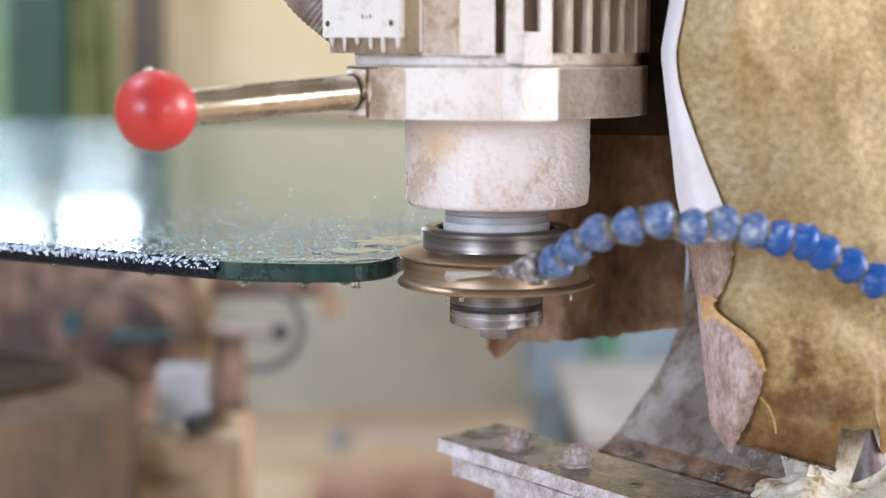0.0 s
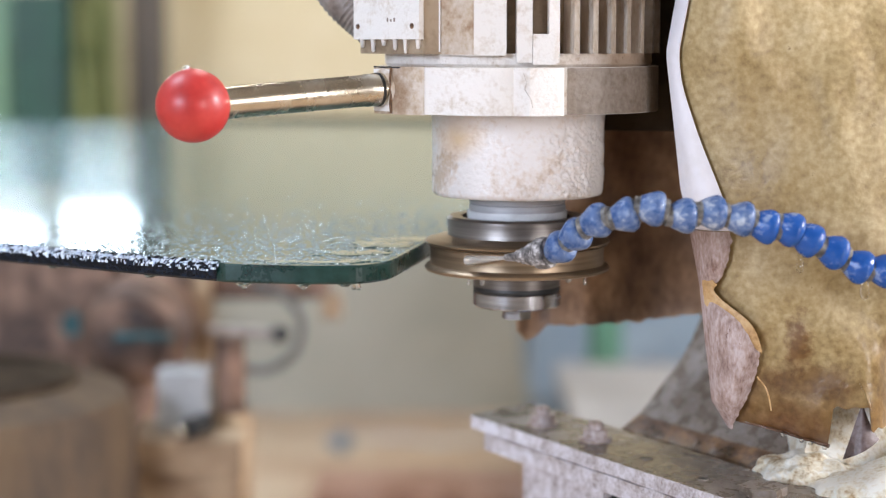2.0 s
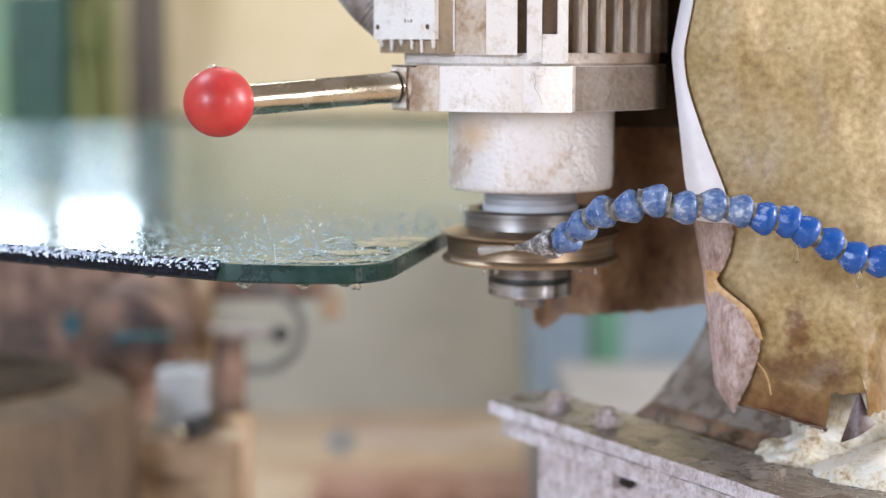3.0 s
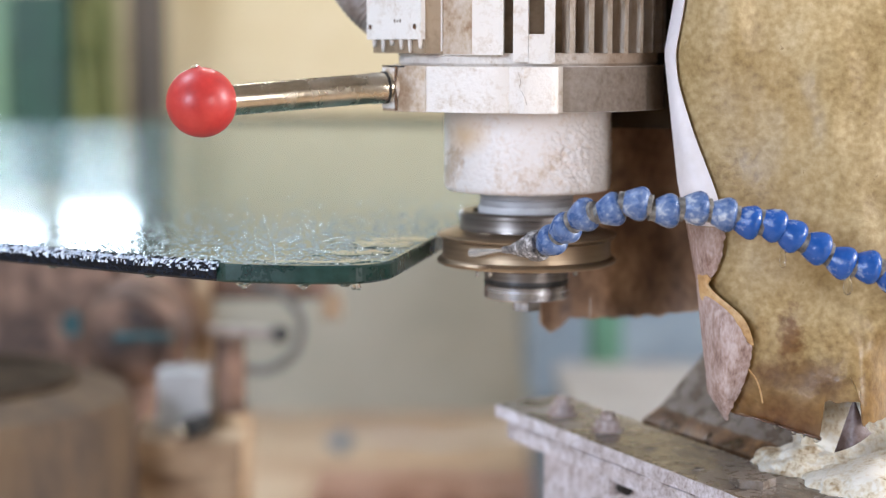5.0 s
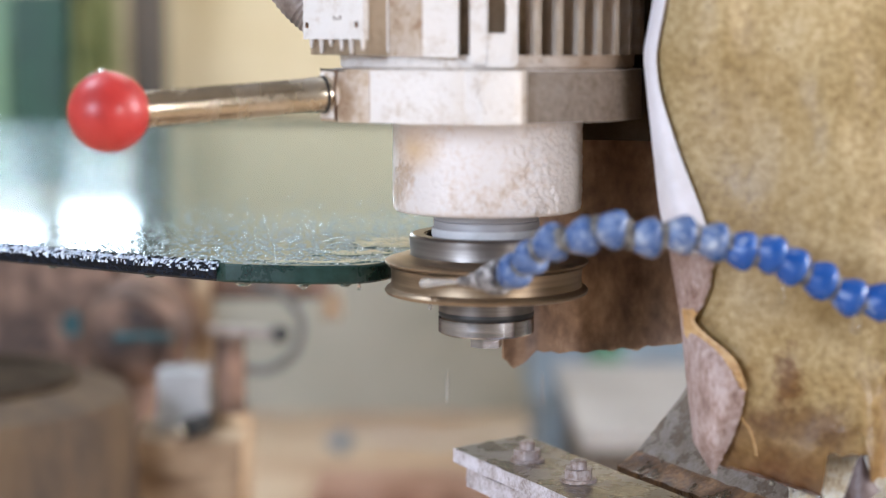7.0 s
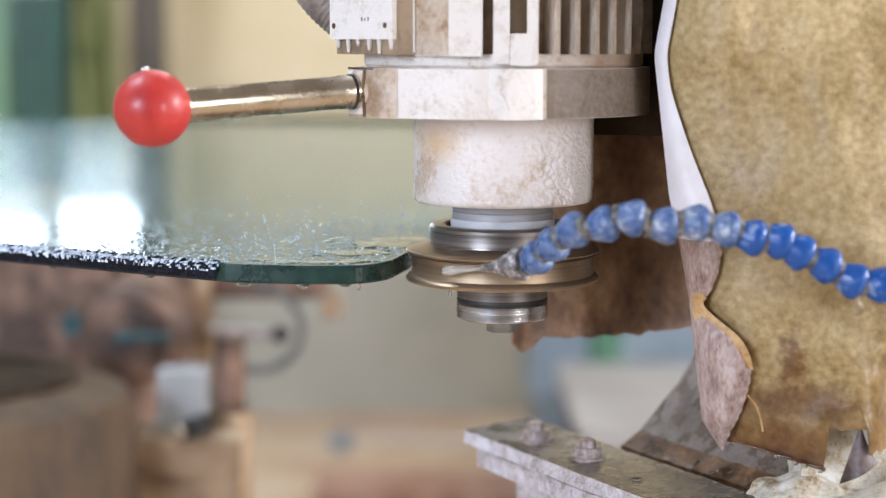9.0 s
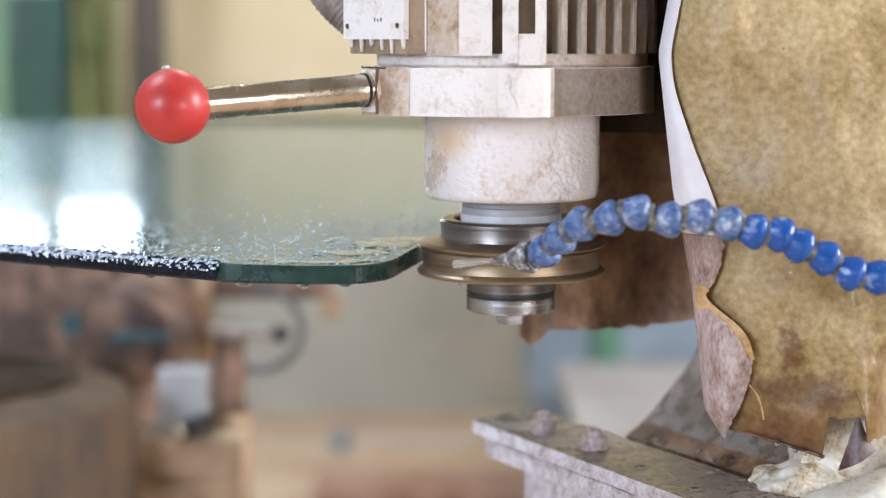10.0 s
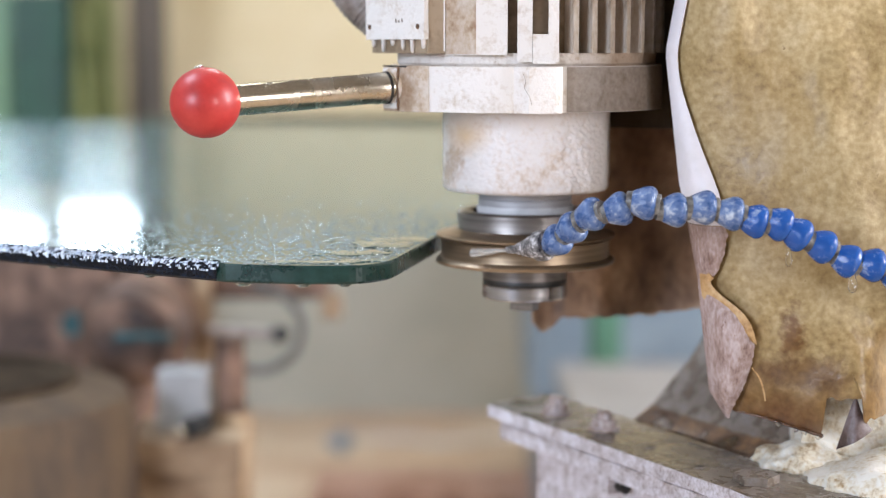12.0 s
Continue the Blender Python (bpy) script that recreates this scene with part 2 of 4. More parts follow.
NUT = mat("crusted rusty iron", (0.17, 0.1, 0.065), (0.38, 0.29, 0.25), (0.6, 0.53, 0.52), 0.45, 0.0, scale=150, fine=500, bump=0.5, spread=(0.32, 0.64))
CRUST = mat("white lime crust", (0.4, 0.26, 0.12), (0.76, 0.66, 0.48), (0.88, 0.83, 0.73), 0.42, scale=48, fine=330, bump=0.8, depth=0.003, spread=(0.3, 0.54), fine_mix=0.5, detail=9.0)
DARK = mat("soot-dark iron", (0.008, 0.007, 0.006), (0.015, 0.013, 0.011), (0.03, 0.025, 0.02), 0.6, scale=30, bump=0.2)
CONDUIT = mat("grey ribbed conduit", (0.16, 0.12, 0.1), (0.27, 0.22, 0.19), (0.4, 0.35, 0.32), 0.5, scale=60, fine=300, bump=0.2)
WALL = mat("cream plaster", (0.55, 0.45, 0.26), (0.62, 0.52, 0.32), (0.67, 0.58, 0.39), 0.85, scale=2.5, fine=60, bump=0.1)
WALL_LOW = mat("grey-green plaster", (0.37, 0.355, 0.285), (0.44, 0.425, 0.345), (0.49, 0.475, 0.395), 0.85, scale=2.5, fine=60, bump=0.1)
WALL_SIDE = mat("pale plaster", (0.24, 0.21, 0.17), (0.3, 0.27, 0.23), (0.36, 0.33, 0.28), 0.85, scale=2.5, fine=60, bump=0.1)
FLOOR = mat("dusty ochre concrete", (0.44, 0.29, 0.2), (0.57, 0.43, 0.29), (0.66, 0.54, 0.4), 0.7, scale=3.0, fine=60, bump=0.15)
CEIL = mat("grey ceiling boards", (0.16, 0.14, 0.12), (0.22, 0.2, 0.18), (0.28, 0.26, 0.23), 0.85, scale=3, bump=0.1)
GREEN_DARK = mat("dark green enamel", (0.006, 0.03, 0.018), (0.012, 0.05, 0.03), (0.025, 0.08, 0.05), 0.5, scale=4, fine=40, bump=0.05)
GREEN_PALE = mat("pale green enamel", (0.11, 0.21, 0.11), (0.15, 0.26, 0.145), (0.19, 0.31, 0.185), 0.5, scale=4, fine=40, bump=0.05)
YELLOW_GREEN = mat("yellow-green canvas", (0.1, 0.125, 0.045), (0.22, 0.24, 0.09), (0.42, 0.42, 0.19), 0.8, scale=5, fine=60, bump=0.1)
POST = mat("grey-brown timber", (0.05, 0.04, 0.03), (0.09, 0.072, 0.055), (0.14, 0.11, 0.085), 0.7, scale=8, fine=80, bump=0.2, squash=(1, 1, 0.2))
BLUE_GREY = mat("blue-grey sheet metal", (0.16, 0.21, 0.26), (0.22, 0.28, 0.34), (0.28, 0.35, 0.41), 0.5, scale=5, fine=60, bump=0.1)
GREEN_POST = mat("green enamel", (0.08, 0.18, 0.12), (0.1, 0.23, 0.15), (0.13, 0.28, 0.19), 0.45, scale=6, bump=0.05)
BEIGE = mat("beige board", (0.26, 0.24, 0.22), (0.32, 0.3, 0.28), (0.38, 0.36, 0.34), 0.6, scale=8, fine=80, bump=0.1)
OLIVE = mat("dirty brown drum", (0.052, 0.03, 0.015), (0.1, 0.061, 0.031), (0.165, 0.108, 0.058), 0.8, scale=9, fine=90, bump=0.2, squash=(1, 1, 0.3))
RED_BROWN = mat("rust-red iron", (0.0338, 0.0175, 0.0121), (0.128, 0.0702, 0.0432), (0.297, 0.176, 0.121), 0.6, scale=22, fine=90, bump=0.3)
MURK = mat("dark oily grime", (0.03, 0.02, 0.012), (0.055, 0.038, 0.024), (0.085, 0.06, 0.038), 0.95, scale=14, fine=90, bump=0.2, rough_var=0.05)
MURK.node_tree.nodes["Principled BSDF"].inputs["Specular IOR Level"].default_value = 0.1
TERRA = mat("dusty terracotta timber", (0.28, 0.15, 0.1), (0.4, 0.24, 0.17), (0.5, 0.34, 0.26), 0.7, scale=9, fine=80, bump=0.2)
TAN = mat("tan painted iron", (0.175, 0.106, 0.0562), (0.312, 0.206, 0.119), (0.45, 0.325, 0.2), 0.55, scale=12, fine=90, bump=0.2)
CYAN = mat("chipped cyan paint", (0.03, 0.055, 0.05), (0.035, 0.1, 0.105), (0.05, 0.175, 0.2), 0.6, scale=45, fine=120, bump=0.2)
WHITE = mat("white polythene", (0.33, 0.32, 0.31), (0.4, 0.39, 0.385), (0.46, 0.45, 0.44), 0.5, scale=10, bump=0.05)
RAIL = mat("dark olive painted steel", (0.03, 0.032, 0.016), (0.055, 0.058, 0.03), (0.08, 0.08, 0.045), 0.6, scale=12, fine=90, bump=0.1)
HOSE = mat("dark grey rubber hose", (0.06, 0.055, 0.05), (0.1, 0.095, 0.085), (0.16, 0.15, 0.14), 0.5, scale=20, bump=0.1)
FRAME_WHITE = mat("white window paint", (0.6, 0.58, 0.54), (0.7, 0.68, 0.64), (0.76, 0.74, 0.7), 0.5, scale=10, bump=0.1)
GLASS = clear("wet green float glass", (0.12, 0.215, 0.205), 0.21, ior=1.055, weight=0.45, bump=0.012, scale=900)
for key, value in (("Coat Weight", 0.6), ("Coat Roughness", 0.03), ("Coat IOR", 1.36), ("Specular IOR Level", 0.2)):
    GLASS.node_tree.nodes["Principled BSDF"].inputs[key].default_value = value
GLASS_EDGE = mat("ground green glass edge", (0.003, 0.02, 0.015), (0.006, 0.03, 0.023), (0.012, 0.045, 0.036), 0.3, scale=50, fine=500, bump=0.05, rough_var=0.1)
GLASS_RAW = mat("chipped black glass edge", (0.001, 0.002, 0.004), (0.004, 0.006, 0.012), (0.01, 0.015, 0.026), 0.12, scale=260, fine=900, bump=0.0, rough_var=0.04)
GLASS_RAW.node_tree.nodes["Principled BSDF"].inputs["Specular IOR Level"].default_value = 0.3
GLASS_FLAKE = mat("splintered pale glass", (0.34, 0.42, 0.56), (0.62, 0.7, 0.82), (0.84, 0.9, 0.96), 0.16, scale=300, fine=900, bump=0.4, spread=(0.35, 0.6))
BEADS = clear("beaded water", (0.76, 0.86, 0.84), 0.05, 1.36, 0.62)
WATER = clear("water", (0.98, 0.99, 0.99), 0.02, 1.33)
MILK = clear("milky water", (0.86, 0.83, 0.78), 0.15, 1.33, 0.7)
SKYGLOW = lit("bright daylight outside", (0.8, 0.92, 1.0), 11.0)
TUBE = lit("glowing lamp tube", (1.0, 0.9, 0.74), 6.0)


# ---------------------------------------------------------------- mesh tools
def part(name, bm, material, parent=None, label="", smooth=None, bevel=0.0, segs=2):
    if bevel:
        sharp = [e for e in bm.edges if len(e.link_faces) == 2 and e.calc_face_angle(0) > 0.6]
        bmesh.ops.bevel(bm, geom=sharp, offset=bevel, segments=segs, profile=0.6, affect="EDGES", clamp_overlap=True)
    me = bpy.data.meshes.new(name)
    bmesh.ops.recalc_face_normals(bm, faces=bm.faces)
    if smooth is not None:
        for f in bm.faces:
            f.smooth = True
        for e in bm.edges:
            e.smooth = not (len(e.link_faces) == 2 and e.calc_face_angle(0) > radians(smooth))
    bm.to_mesh(me)
    bm.free()
    me.materials.append(material)
    ob = new(name, me)
    if parent:
        ob.parent = parent
    if label:
        tagged(ob, label)
    return ob


def thing(name, label, category, group="", kind=""):
    return tagged(new(name), label, category, group, kind)


def box(bm, lo, hi, m=None):
    """An upright box between two corners."""
    vs = [bm.verts.new((x, y, z)) for x in (lo[0], hi[0]) for y in (lo[1], hi[1]) for z in (lo[2], hi[2])]
    for f in ((0, 1, 3, 2), (4, 6, 7, 5), (0, 4, 5, 1), (2, 3, 7, 6), (0, 2, 6, 4), (1, 5, 7, 3)):
        bm.faces.new([vs[i] for i in f])
    if m is not None:
        bmesh.ops.transform(bm, matrix=m, verts=vs)
    return bm


def boxed(lo, hi, m=None):
    return box(bmesh.new(), lo, hi, m)


def lathe(profile, n=72, m=None, bm=None):
    """A turned body: rows of (radius, z); radius 0 closes an end."""
    bm = bm or bmesh.new()
    rings = []
    for r, z in profile:
        if r <= 0:
            rings.append([bm.verts.new((0, 0, z))])
        else:
            rings.append([bm.verts.new((r * math.cos(2 * math.pi * i / n), r * math.sin(2 * math.pi * i / n), z)) for i in range(n)])
    for a, b in zip(rings, rings[1:]):
        for i in range(n):
            j = (i + 1) % n
            if len(a) == 1 and len(b) > 1:
                bm.faces.new((a[0], b[i], b[j]))
            elif len(b) == 1 and len(a) > 1:
                bm.faces.new((a[i], b[0], a[j]))
            elif len(a) > 1:
                bm.faces.new((a[i], b[i], b[j], a[j]))
    if m is not None:
        bmesh.ops.transform(bm, matrix=m, verts=[v for r in rings for v in r])
    return bm


def prism(outline, z0, z1, bm=None):
    """A plan outline drawn up from z0 to z1."""
    bm = bm or bmesh.new()
    lo = [bm.verts.new((x, y, z0)) for x, y in outline]
    hi = [bm.verts.new((x, y, z1)) for x, y in outline]
    n = len(lo)
    bm.faces.new(lo[::-1])
    bm.faces.new(hi)
    for i in range(n):
        j = (i + 1) % n
        bm.faces.new((lo[i], lo[j], hi[j], hi[i]))
    return bm


def pipe(points, r, n=14, bm=None, radii=None):
    """A round rod along points, closed at both ends."""
    bm = bm or bmesh.new()
    pts = [Vector(p) for p in points]
    rings = []
    up = Vector((0.13, 0.21, 0.97))
    for i, p in enumerate(pts):
        d = (pts[min(i + 1, len(pts) - 1)] - pts[max(i - 1, 0)]).normalized()
        u = d.cross(up).normalized()
        v = d.cross(u)
        rr = radii[i] if radii else r
        rings.append([bm.verts.new(p + rr * (math.cos(2 * math.pi * k / n) * u + math.sin(2 * math.pi * k / n) * v)) for k in range(n)])
    for a, b in zip(rings, rings[1:]):
        for k in range(n):
            bm.faces.new((a[k], a[(k + 1) % n], b[(k + 1) % n], b[k]))
    bm.faces.new(rings[0])
    bm.faces.new(rings[-1][::-1])
    return bm


def spline(points, n):
    """Catmull-Rom through the points, n steps a span."""
    p = [Vector(q) for q in points]
    p = [2 * p[0] - p[1]] + p + [2 * p[-1] - p[-2]]
    out = []
    for i in range(1, len(p) - 2):
        a, b, c, d = p[i - 1:i + 3]
        for k in range(n):
            t = k / n
            out.append(0.5 * (2 * b + (c - a) * t + (2 * a - 5 * b + 4 * c - d) * t * t + (3 * b - a - 3 * c + d) * t ** 3))
    return out + [p[-2]]


def sheet(fn, nu, nv, thick, bm=None):
    """A thin sheet: fn(u, v) gives the place; the back lies thick behind along the normal."""
    bm = bm or bmesh.new()
    g = [[Vector(fn(i / nu, j / nv)) for j in range(nv + 1)] for i in range(nu + 1)]
    front, back = [], []
    for i in range(nu + 1):
        fr, bk = [], []
        for j in range(nv + 1):
            du = g[min(i + 1, nu)][j] - g[max(i - 1, 0)][j]
            dv = g[i][min(j + 1, nv)] - g[i][max(j - 1, 0)]
            nn = du.cross(dv)
            nn = nn.normalized() if nn.length > 1e-12 else Vector((0, 1, 0))
            fr.append(bm.verts.new(g[i][j]))
            bk.append(bm.verts.new(g[i][j] - thick * nn))
        front.append(fr)
        back.append(bk)
    for i in range(nu):
        for j in range(nv):
            bm.faces.new((front[i][j], front[i + 1][j], front[i + 1][j + 1], front[i][j + 1]))
            bm.faces.new((back[i][j], back[i][j + 1], back[i + 1][j + 1], back[i + 1][j]))
    rim = [(i, 0) for i in range(nu)] + [(nu, j) for j in range(nv)] + [(i, nv) for i in range(nu, 0, -1)] + [(0, j) for j in range(nv, 0, -1)]
    for k in range(len(rim)):
        a, b = rim[k], rim[(k + 1) % len(rim)]
        bm.faces.new((front[a[0]][a[1]], back[a[0]][a[1]], back[b[0]][b[1]], front[b[0]][b[1]]))
    return bm


def lerp(x, xs, ys):
    return float(np.interp(x, xs, ys))


def hexagon(r, turn=0.0):
    return [(r * math.cos(turn + i * math.pi / 3), r * math.sin(turn + i * math.pi / 3)) for i in range(6)]


def shifted(outline, x, y):
    return [(a + x, b + y) for a, b in outline]


def roughen(bm, amount, size, only=None):
    for v in bm.verts:
        if only is None or only(v.co):
            v.co += amount * Vector(noise.noise_vector(v.co * size))
    return bm


# ---------------------------------------------------------------- the room
def room():
    x0, x1, y0, y1, top = -3.0, 3.2, -2.0, 4.9, 3.3
    tagged(part("floor", boxed((x0, y0, -0.1), (x1, y1, 0)), FLOOR), "dusty ochre concrete workshop floor", "floor", kind="structure")
    bm = bmesh.new()
    for lo, hi in (((x0, y0), (-2.1, y1)), ((-1.0, y0), (x1, y1)), ((-2.1, y0), (-1.0, 0.9)), ((-2.1, 2.1), (-1.0, y1))):
        box(bm, (lo[0], lo[1], top), (hi[0], hi[1], top + 0.1))
    tagged(part("ceiling", bm, CEIL), "grey boarded workshop ceiling with a skylight opening", "ceiling", kind="structure")
    sl = thing("skylight", "square skylight in the workshop ceiling", "skylight", kind="structure")
    fr = bmesh.new()
    for lo, hi in (((-2.1, 0.9), (-2.06, 2.1)), ((-1.04, 0.9), (-1.0, 2.1)), ((-2.06, 0.9), (-1.04, 0.94)), ((-2.06, 2.06), (-1.04, 2.1)), ((-1.57, 0.94), (-1.53, 2.06))):
        box(fr, (lo[0], lo[1], top + 0.03), (hi[0], hi[1], top + 0.08))
    part("frame", fr, FRAME_WHITE, sl)
    # back wall with a window, lower dado painted grey
    wx0, wx1, wz0, wz1 = -1.6, -0.838, 1.3, 1.95
    bm = bmesh.new()
    box(bm, (x0, y1, 0.62), (wx0, y1 + 0.2, top))
    box(bm, (wx1, y1, 0.62), (x1, y1 + 0.2, top))
    box(bm, (wx0, y1, 0.62), (wx1, y1 + 0.2, wz0))
    box(bm, (wx0, y1, wz1), (wx1, y1 + 0.2, top))
    tagged(part("wall_north", bm, WALL), "cream plastered workshop wall with a window", "wall", kind="structure")
    tagged(part("wall_dado", boxed((x0, y1 - 0.004, 0), (x1, y1 + 0.2, 0.62)), WALL_LOW), "grey-green painted lower wall", "wall", kind="structure")
    win = thing("window_1", "small white-framed window full of bright daylight", "window", kind="structure")
    fr = bmesh.new()
    for lo, hi in (((wx0, wz0), (wx0 + 0.04, wz1)), ((wx1 - 0.03, wz0), (wx1, wz1)), ((wx0 + 0.04, wz0), (wx1 - 0.03, wz0 + 0.012)), ((wx0 + 0.04, wz1 - 0.05), (wx1 - 0.03, wz1)), ((-1.17, wz0 + 0.012), (-1.098, wz1 - 0.05)), ((wx0 + 0.04, wz0 + 0.012), (-1.17, wz0 + 0.056))):
        box(fr, (lo[0], y1 + 0.05, lo[1]), (hi[0], y1 + 0.1, hi[1]))
    part("window_frame", fr, FRAME_WHITE, win)
    pane = part("pane", boxed((wx0 + 0.03, y1 + 0.07, wz0 + 0.01), (wx1 - 0.02, y1 + 0.076, wz1 - 0.04)), clear("window glass", (1, 1, 1), 0.0), win)
    pane.visible_shadow = False
    tagged(part("backdrop", boxed((wx0 - 0.4, y1 + 0.6, wz0 - 0.5), (wx1 + 0.4, y1 + 0.62, wz1 + 0.4)), SKYGLOW), "bright overcast daylight outside the window", "backdrop", kind="structure")
    tagged(part("wall_west", boxed((x0 - 0.2, y0, 0), (x0, y1, top)), WALL_SIDE), "pale plastered workshop wall", "wall", kind="structure")

    def pierced(name, label, a0, a1, holes, place):
        """A wall along one axis with window openings (from, to, sill, head)."""
        bm, at = bmesh.new(), a0
        for h0, h1, s0, s1 in holes:
            box(bm, *place(at, h0, 0, top))
            box(bm, *place(h0, h1, 0, s0))
            box(bm, *place(h0, h1, s1, top))
            at = h1
        box(bm, *place(at, a1, 0, top))
        tagged(part(name, bm, WALL_SIDE), label, "wall", kind="structure")
    south = [(-2.9, -1.6, 1.2, 2.3), (2.0, 2.9, 0.85, 1.95)]
    pierced("wall_south", "pale plastered wall with two windows", x0, x1, south, lambda a, b, c, d: ((a, y0 - 0.2, c), (b, y0, d)))
    east = [(0.65, 1.25, 1.3, 2.5)]
    pierced("wall_east", "pale plastered wall with a window", y0, y1, east, lambda a, b, c, d: ((x1, a, c), (x1 + 0.2, b, d)))
    for k, (a, b, c, d) in enumerate(south + east):
        win = thing("window_%d" % (k + 2), "white-framed workshop window", "window", kind="structure")
        fr = bmesh.new()
        for p, q, r, t in ((a, a + 0.04, c, d), (b - 0.04, b, c, d), (a + 0.04, b - 0.04, c, c + 0.04), (a + 0.04, b - 0.04, d - 0.04, d), ((a + b) / 2 - 0.02, (a + b) / 2 + 0.02, c + 0.04, d - 0.04)):
            if k < 2:
                box(fr, (p, y0 - 0.13, r), (q, y0 - 0.07, t))
            else:
                box(fr, (x1 + 0.07, p, r), (x1 + 0.13, q, t))
        part("window_frame", fr, FRAME_WHITE, win)
    for x, y in [(0.2, 3.4)]:
        lamp = thing("ceiling_light", "white ceiling batten with a glowing tube", "lamp")
        lamp.location = (x, y, 3.3)
        part("housing", boxed((-0.62, -0.06, -0.07), (0.62, 0.06, 0)), FRAME_WHITE, lamp, bevel=0.006)
        part("tube", pipe([(-0.58, 0, -0.1), (0.58, 0, -0.1)], 0.016), TUBE, lamp)
        for s in (-0.57, 0.57):
            part("holder", boxed((s - 0.012, -0.02, -0.118), (s + 0.012, 0.02, -0.07)), FRAME_WHITE, lamp)


room()


# ---------------------------------------------------------------- things at the back
def back_things():
    def upright(name, label, cat, x0, x1, y, z1, material, deep=0.4):
        ob = thing(name, label, cat)
        ob.location = ((x0 + x1) / 2, y, 0)
        h = (x1 - x0) / 2
        part("body", boxed((-h, 0, 0.08), (h, deep, z1)), material, ob, bevel=0.012)
        part("plinth", boxed((-h + 0.02, 0.02, 0), (h - 0.02, deep - 0.02, 0.08)), DARK, ob)
        if cat == "cabinet":
            for k in range(3):
                z = 0.2 + k * (z1 - 0.3) / 3
                part("door", boxed((-h + 0.01, -0.02, z), (h - 0.01, -0.001, z + (z1 - 0.3) / 3 - 0.02)), material, ob, bevel=0.006)
        return ob
    upright("cabinet", "pale green enamelled steel cabinet by the wall", "cabinet", -1.6, -1.102, 4.42, 1.2, GREEN_PALE)
    upright("cabinet", "dark green enamelled steel cabinet by the wall", "cabinet", -1.098, -0.955, 4.4, 1.2, GREEN_DARK)
    # canvas folded over a rail
    cl = thing("hanging_canvas", "yellow-green canvas hanging in folds from a rail", "cloth")
    cl.location = (-0.885, 4.42, 0)
    part("cloth", sheet(lambda u, v: (-0.068 + 0.136 * u + 0.012 * math.sin(v * 5), 0.03 * math.sin(u * 17) + 0.02 * math.sin(v * 7 + u * 5), 0.02 + v * 1.19), 24, 12, 0.006), YELLOW_GREEN, cl, smooth=60)
    part("rail", pipe([(-0.08, 0.0, 1.21), (0.08, 0.0, 1.21)], 0.012), POST, cl)
    p = thing("timber_post", "grey-brown timber post standing by the wall", "post")
    p.location = (-0.775, 4.5, 0)
    part("shaft", boxed((-0.042, 0, 0.02), (0.045, 0.09, 3.28)), POST, p, bevel=0.006)
    part("foot", boxed((-0.06, -0.02, 0), (0.06, 0.11, 0.02)), DARK, p)
    pk = thing("timber_plank", "reddish-brown timber plank lying on the floor", "plank")
    pk.location = (0.05, 3.95, 0)
    part("board", boxed((-0.35, -0.1, 0), (0.3, 0.1, 0.05)), TERRA, pk, bevel=0.006)
    cb = tagged(part("floor_cable", pipe(spline([(-0.32, 4.5, 0.008), (-0.15, 4.56, 0.008), (0.02, 4.5, 0.008), (0.18, 4.58, 0.008), (0.4, 4.52, 0.008), (0.62, 4.6, 0.008)], 8), 0.008), FRAME_WHITE, smooth=50), "white cable lying across the floor", "cable")
    lump = bmesh.new()
    bmesh.ops.create_icosphere(lump, subdivisions=3, radius=0.03)
    tagged(part("stone_lump", roughen(lump, 0.012, 30), BLUE_GREY, smooth=60), "grey stone lump on the floor", "stone").location = (-0.27, 4.44, 0.024)
    # blue-grey machine housing with a green post beyond the spindle
    m = thing("machine_housing", "blue-grey sheet metal machine housing", "machine")
    m.location = (0.55, 3.7, 0)
    part("casing", boxed((-0.36, 0, 0.3), (0.42, 0.5, 0.72)), BLUE_GREY, m, bevel=0.015)
    part("cover", boxed((-0.38, -0.01, 0.72), (0.44, 0.51, 0.75)), BLUE_GREY, m, bevel=0.008)
    part("base", boxed((-0.34, 0.04, 0), (0.39, 0.46, 0.3)), BLUE_GREY, m, bevel=0.01)
    g = thing("steel_post", "green enamelled steel post", "post")
    g.location = (0.33, 3.45, 0)
    part("shaft", pipe([(0, 0, 0.01), (0, 0, 1.1)], 0.036), GREEN_POST, g, smooth=40)
    part("foot_plate", boxed((-0.07, -0.07, 0), (0.07, 0.07, 0.012)), GREEN_POST, g)
    b = thing("work_bench", "low beige-topped work bench", "bench")
    b.location = (0.42, 3.0, 0)
    part("benchtop", boxed((-0.2, -0.3, 0.42), (0.5, 0.3, 0.45)), BEIGE, b, bevel=0.006)
    part("apron", boxed((-0.18, -0.28, 0.34), (0.48, 0.28, 0.42)), POST, b)
    for sx in (-0.16, 0.46):
        for sy in (-0.25, 0.25):
            part("leg", boxed((sx - 0.025, sy - 0.025, 0), (sx + 0.025, sy + 0.025, 0.34)), POST, b)


back_things()


# ---------------------------------------------------------------- the stand that holds the sheet
GLASS_TOP = EYE - 0.1245


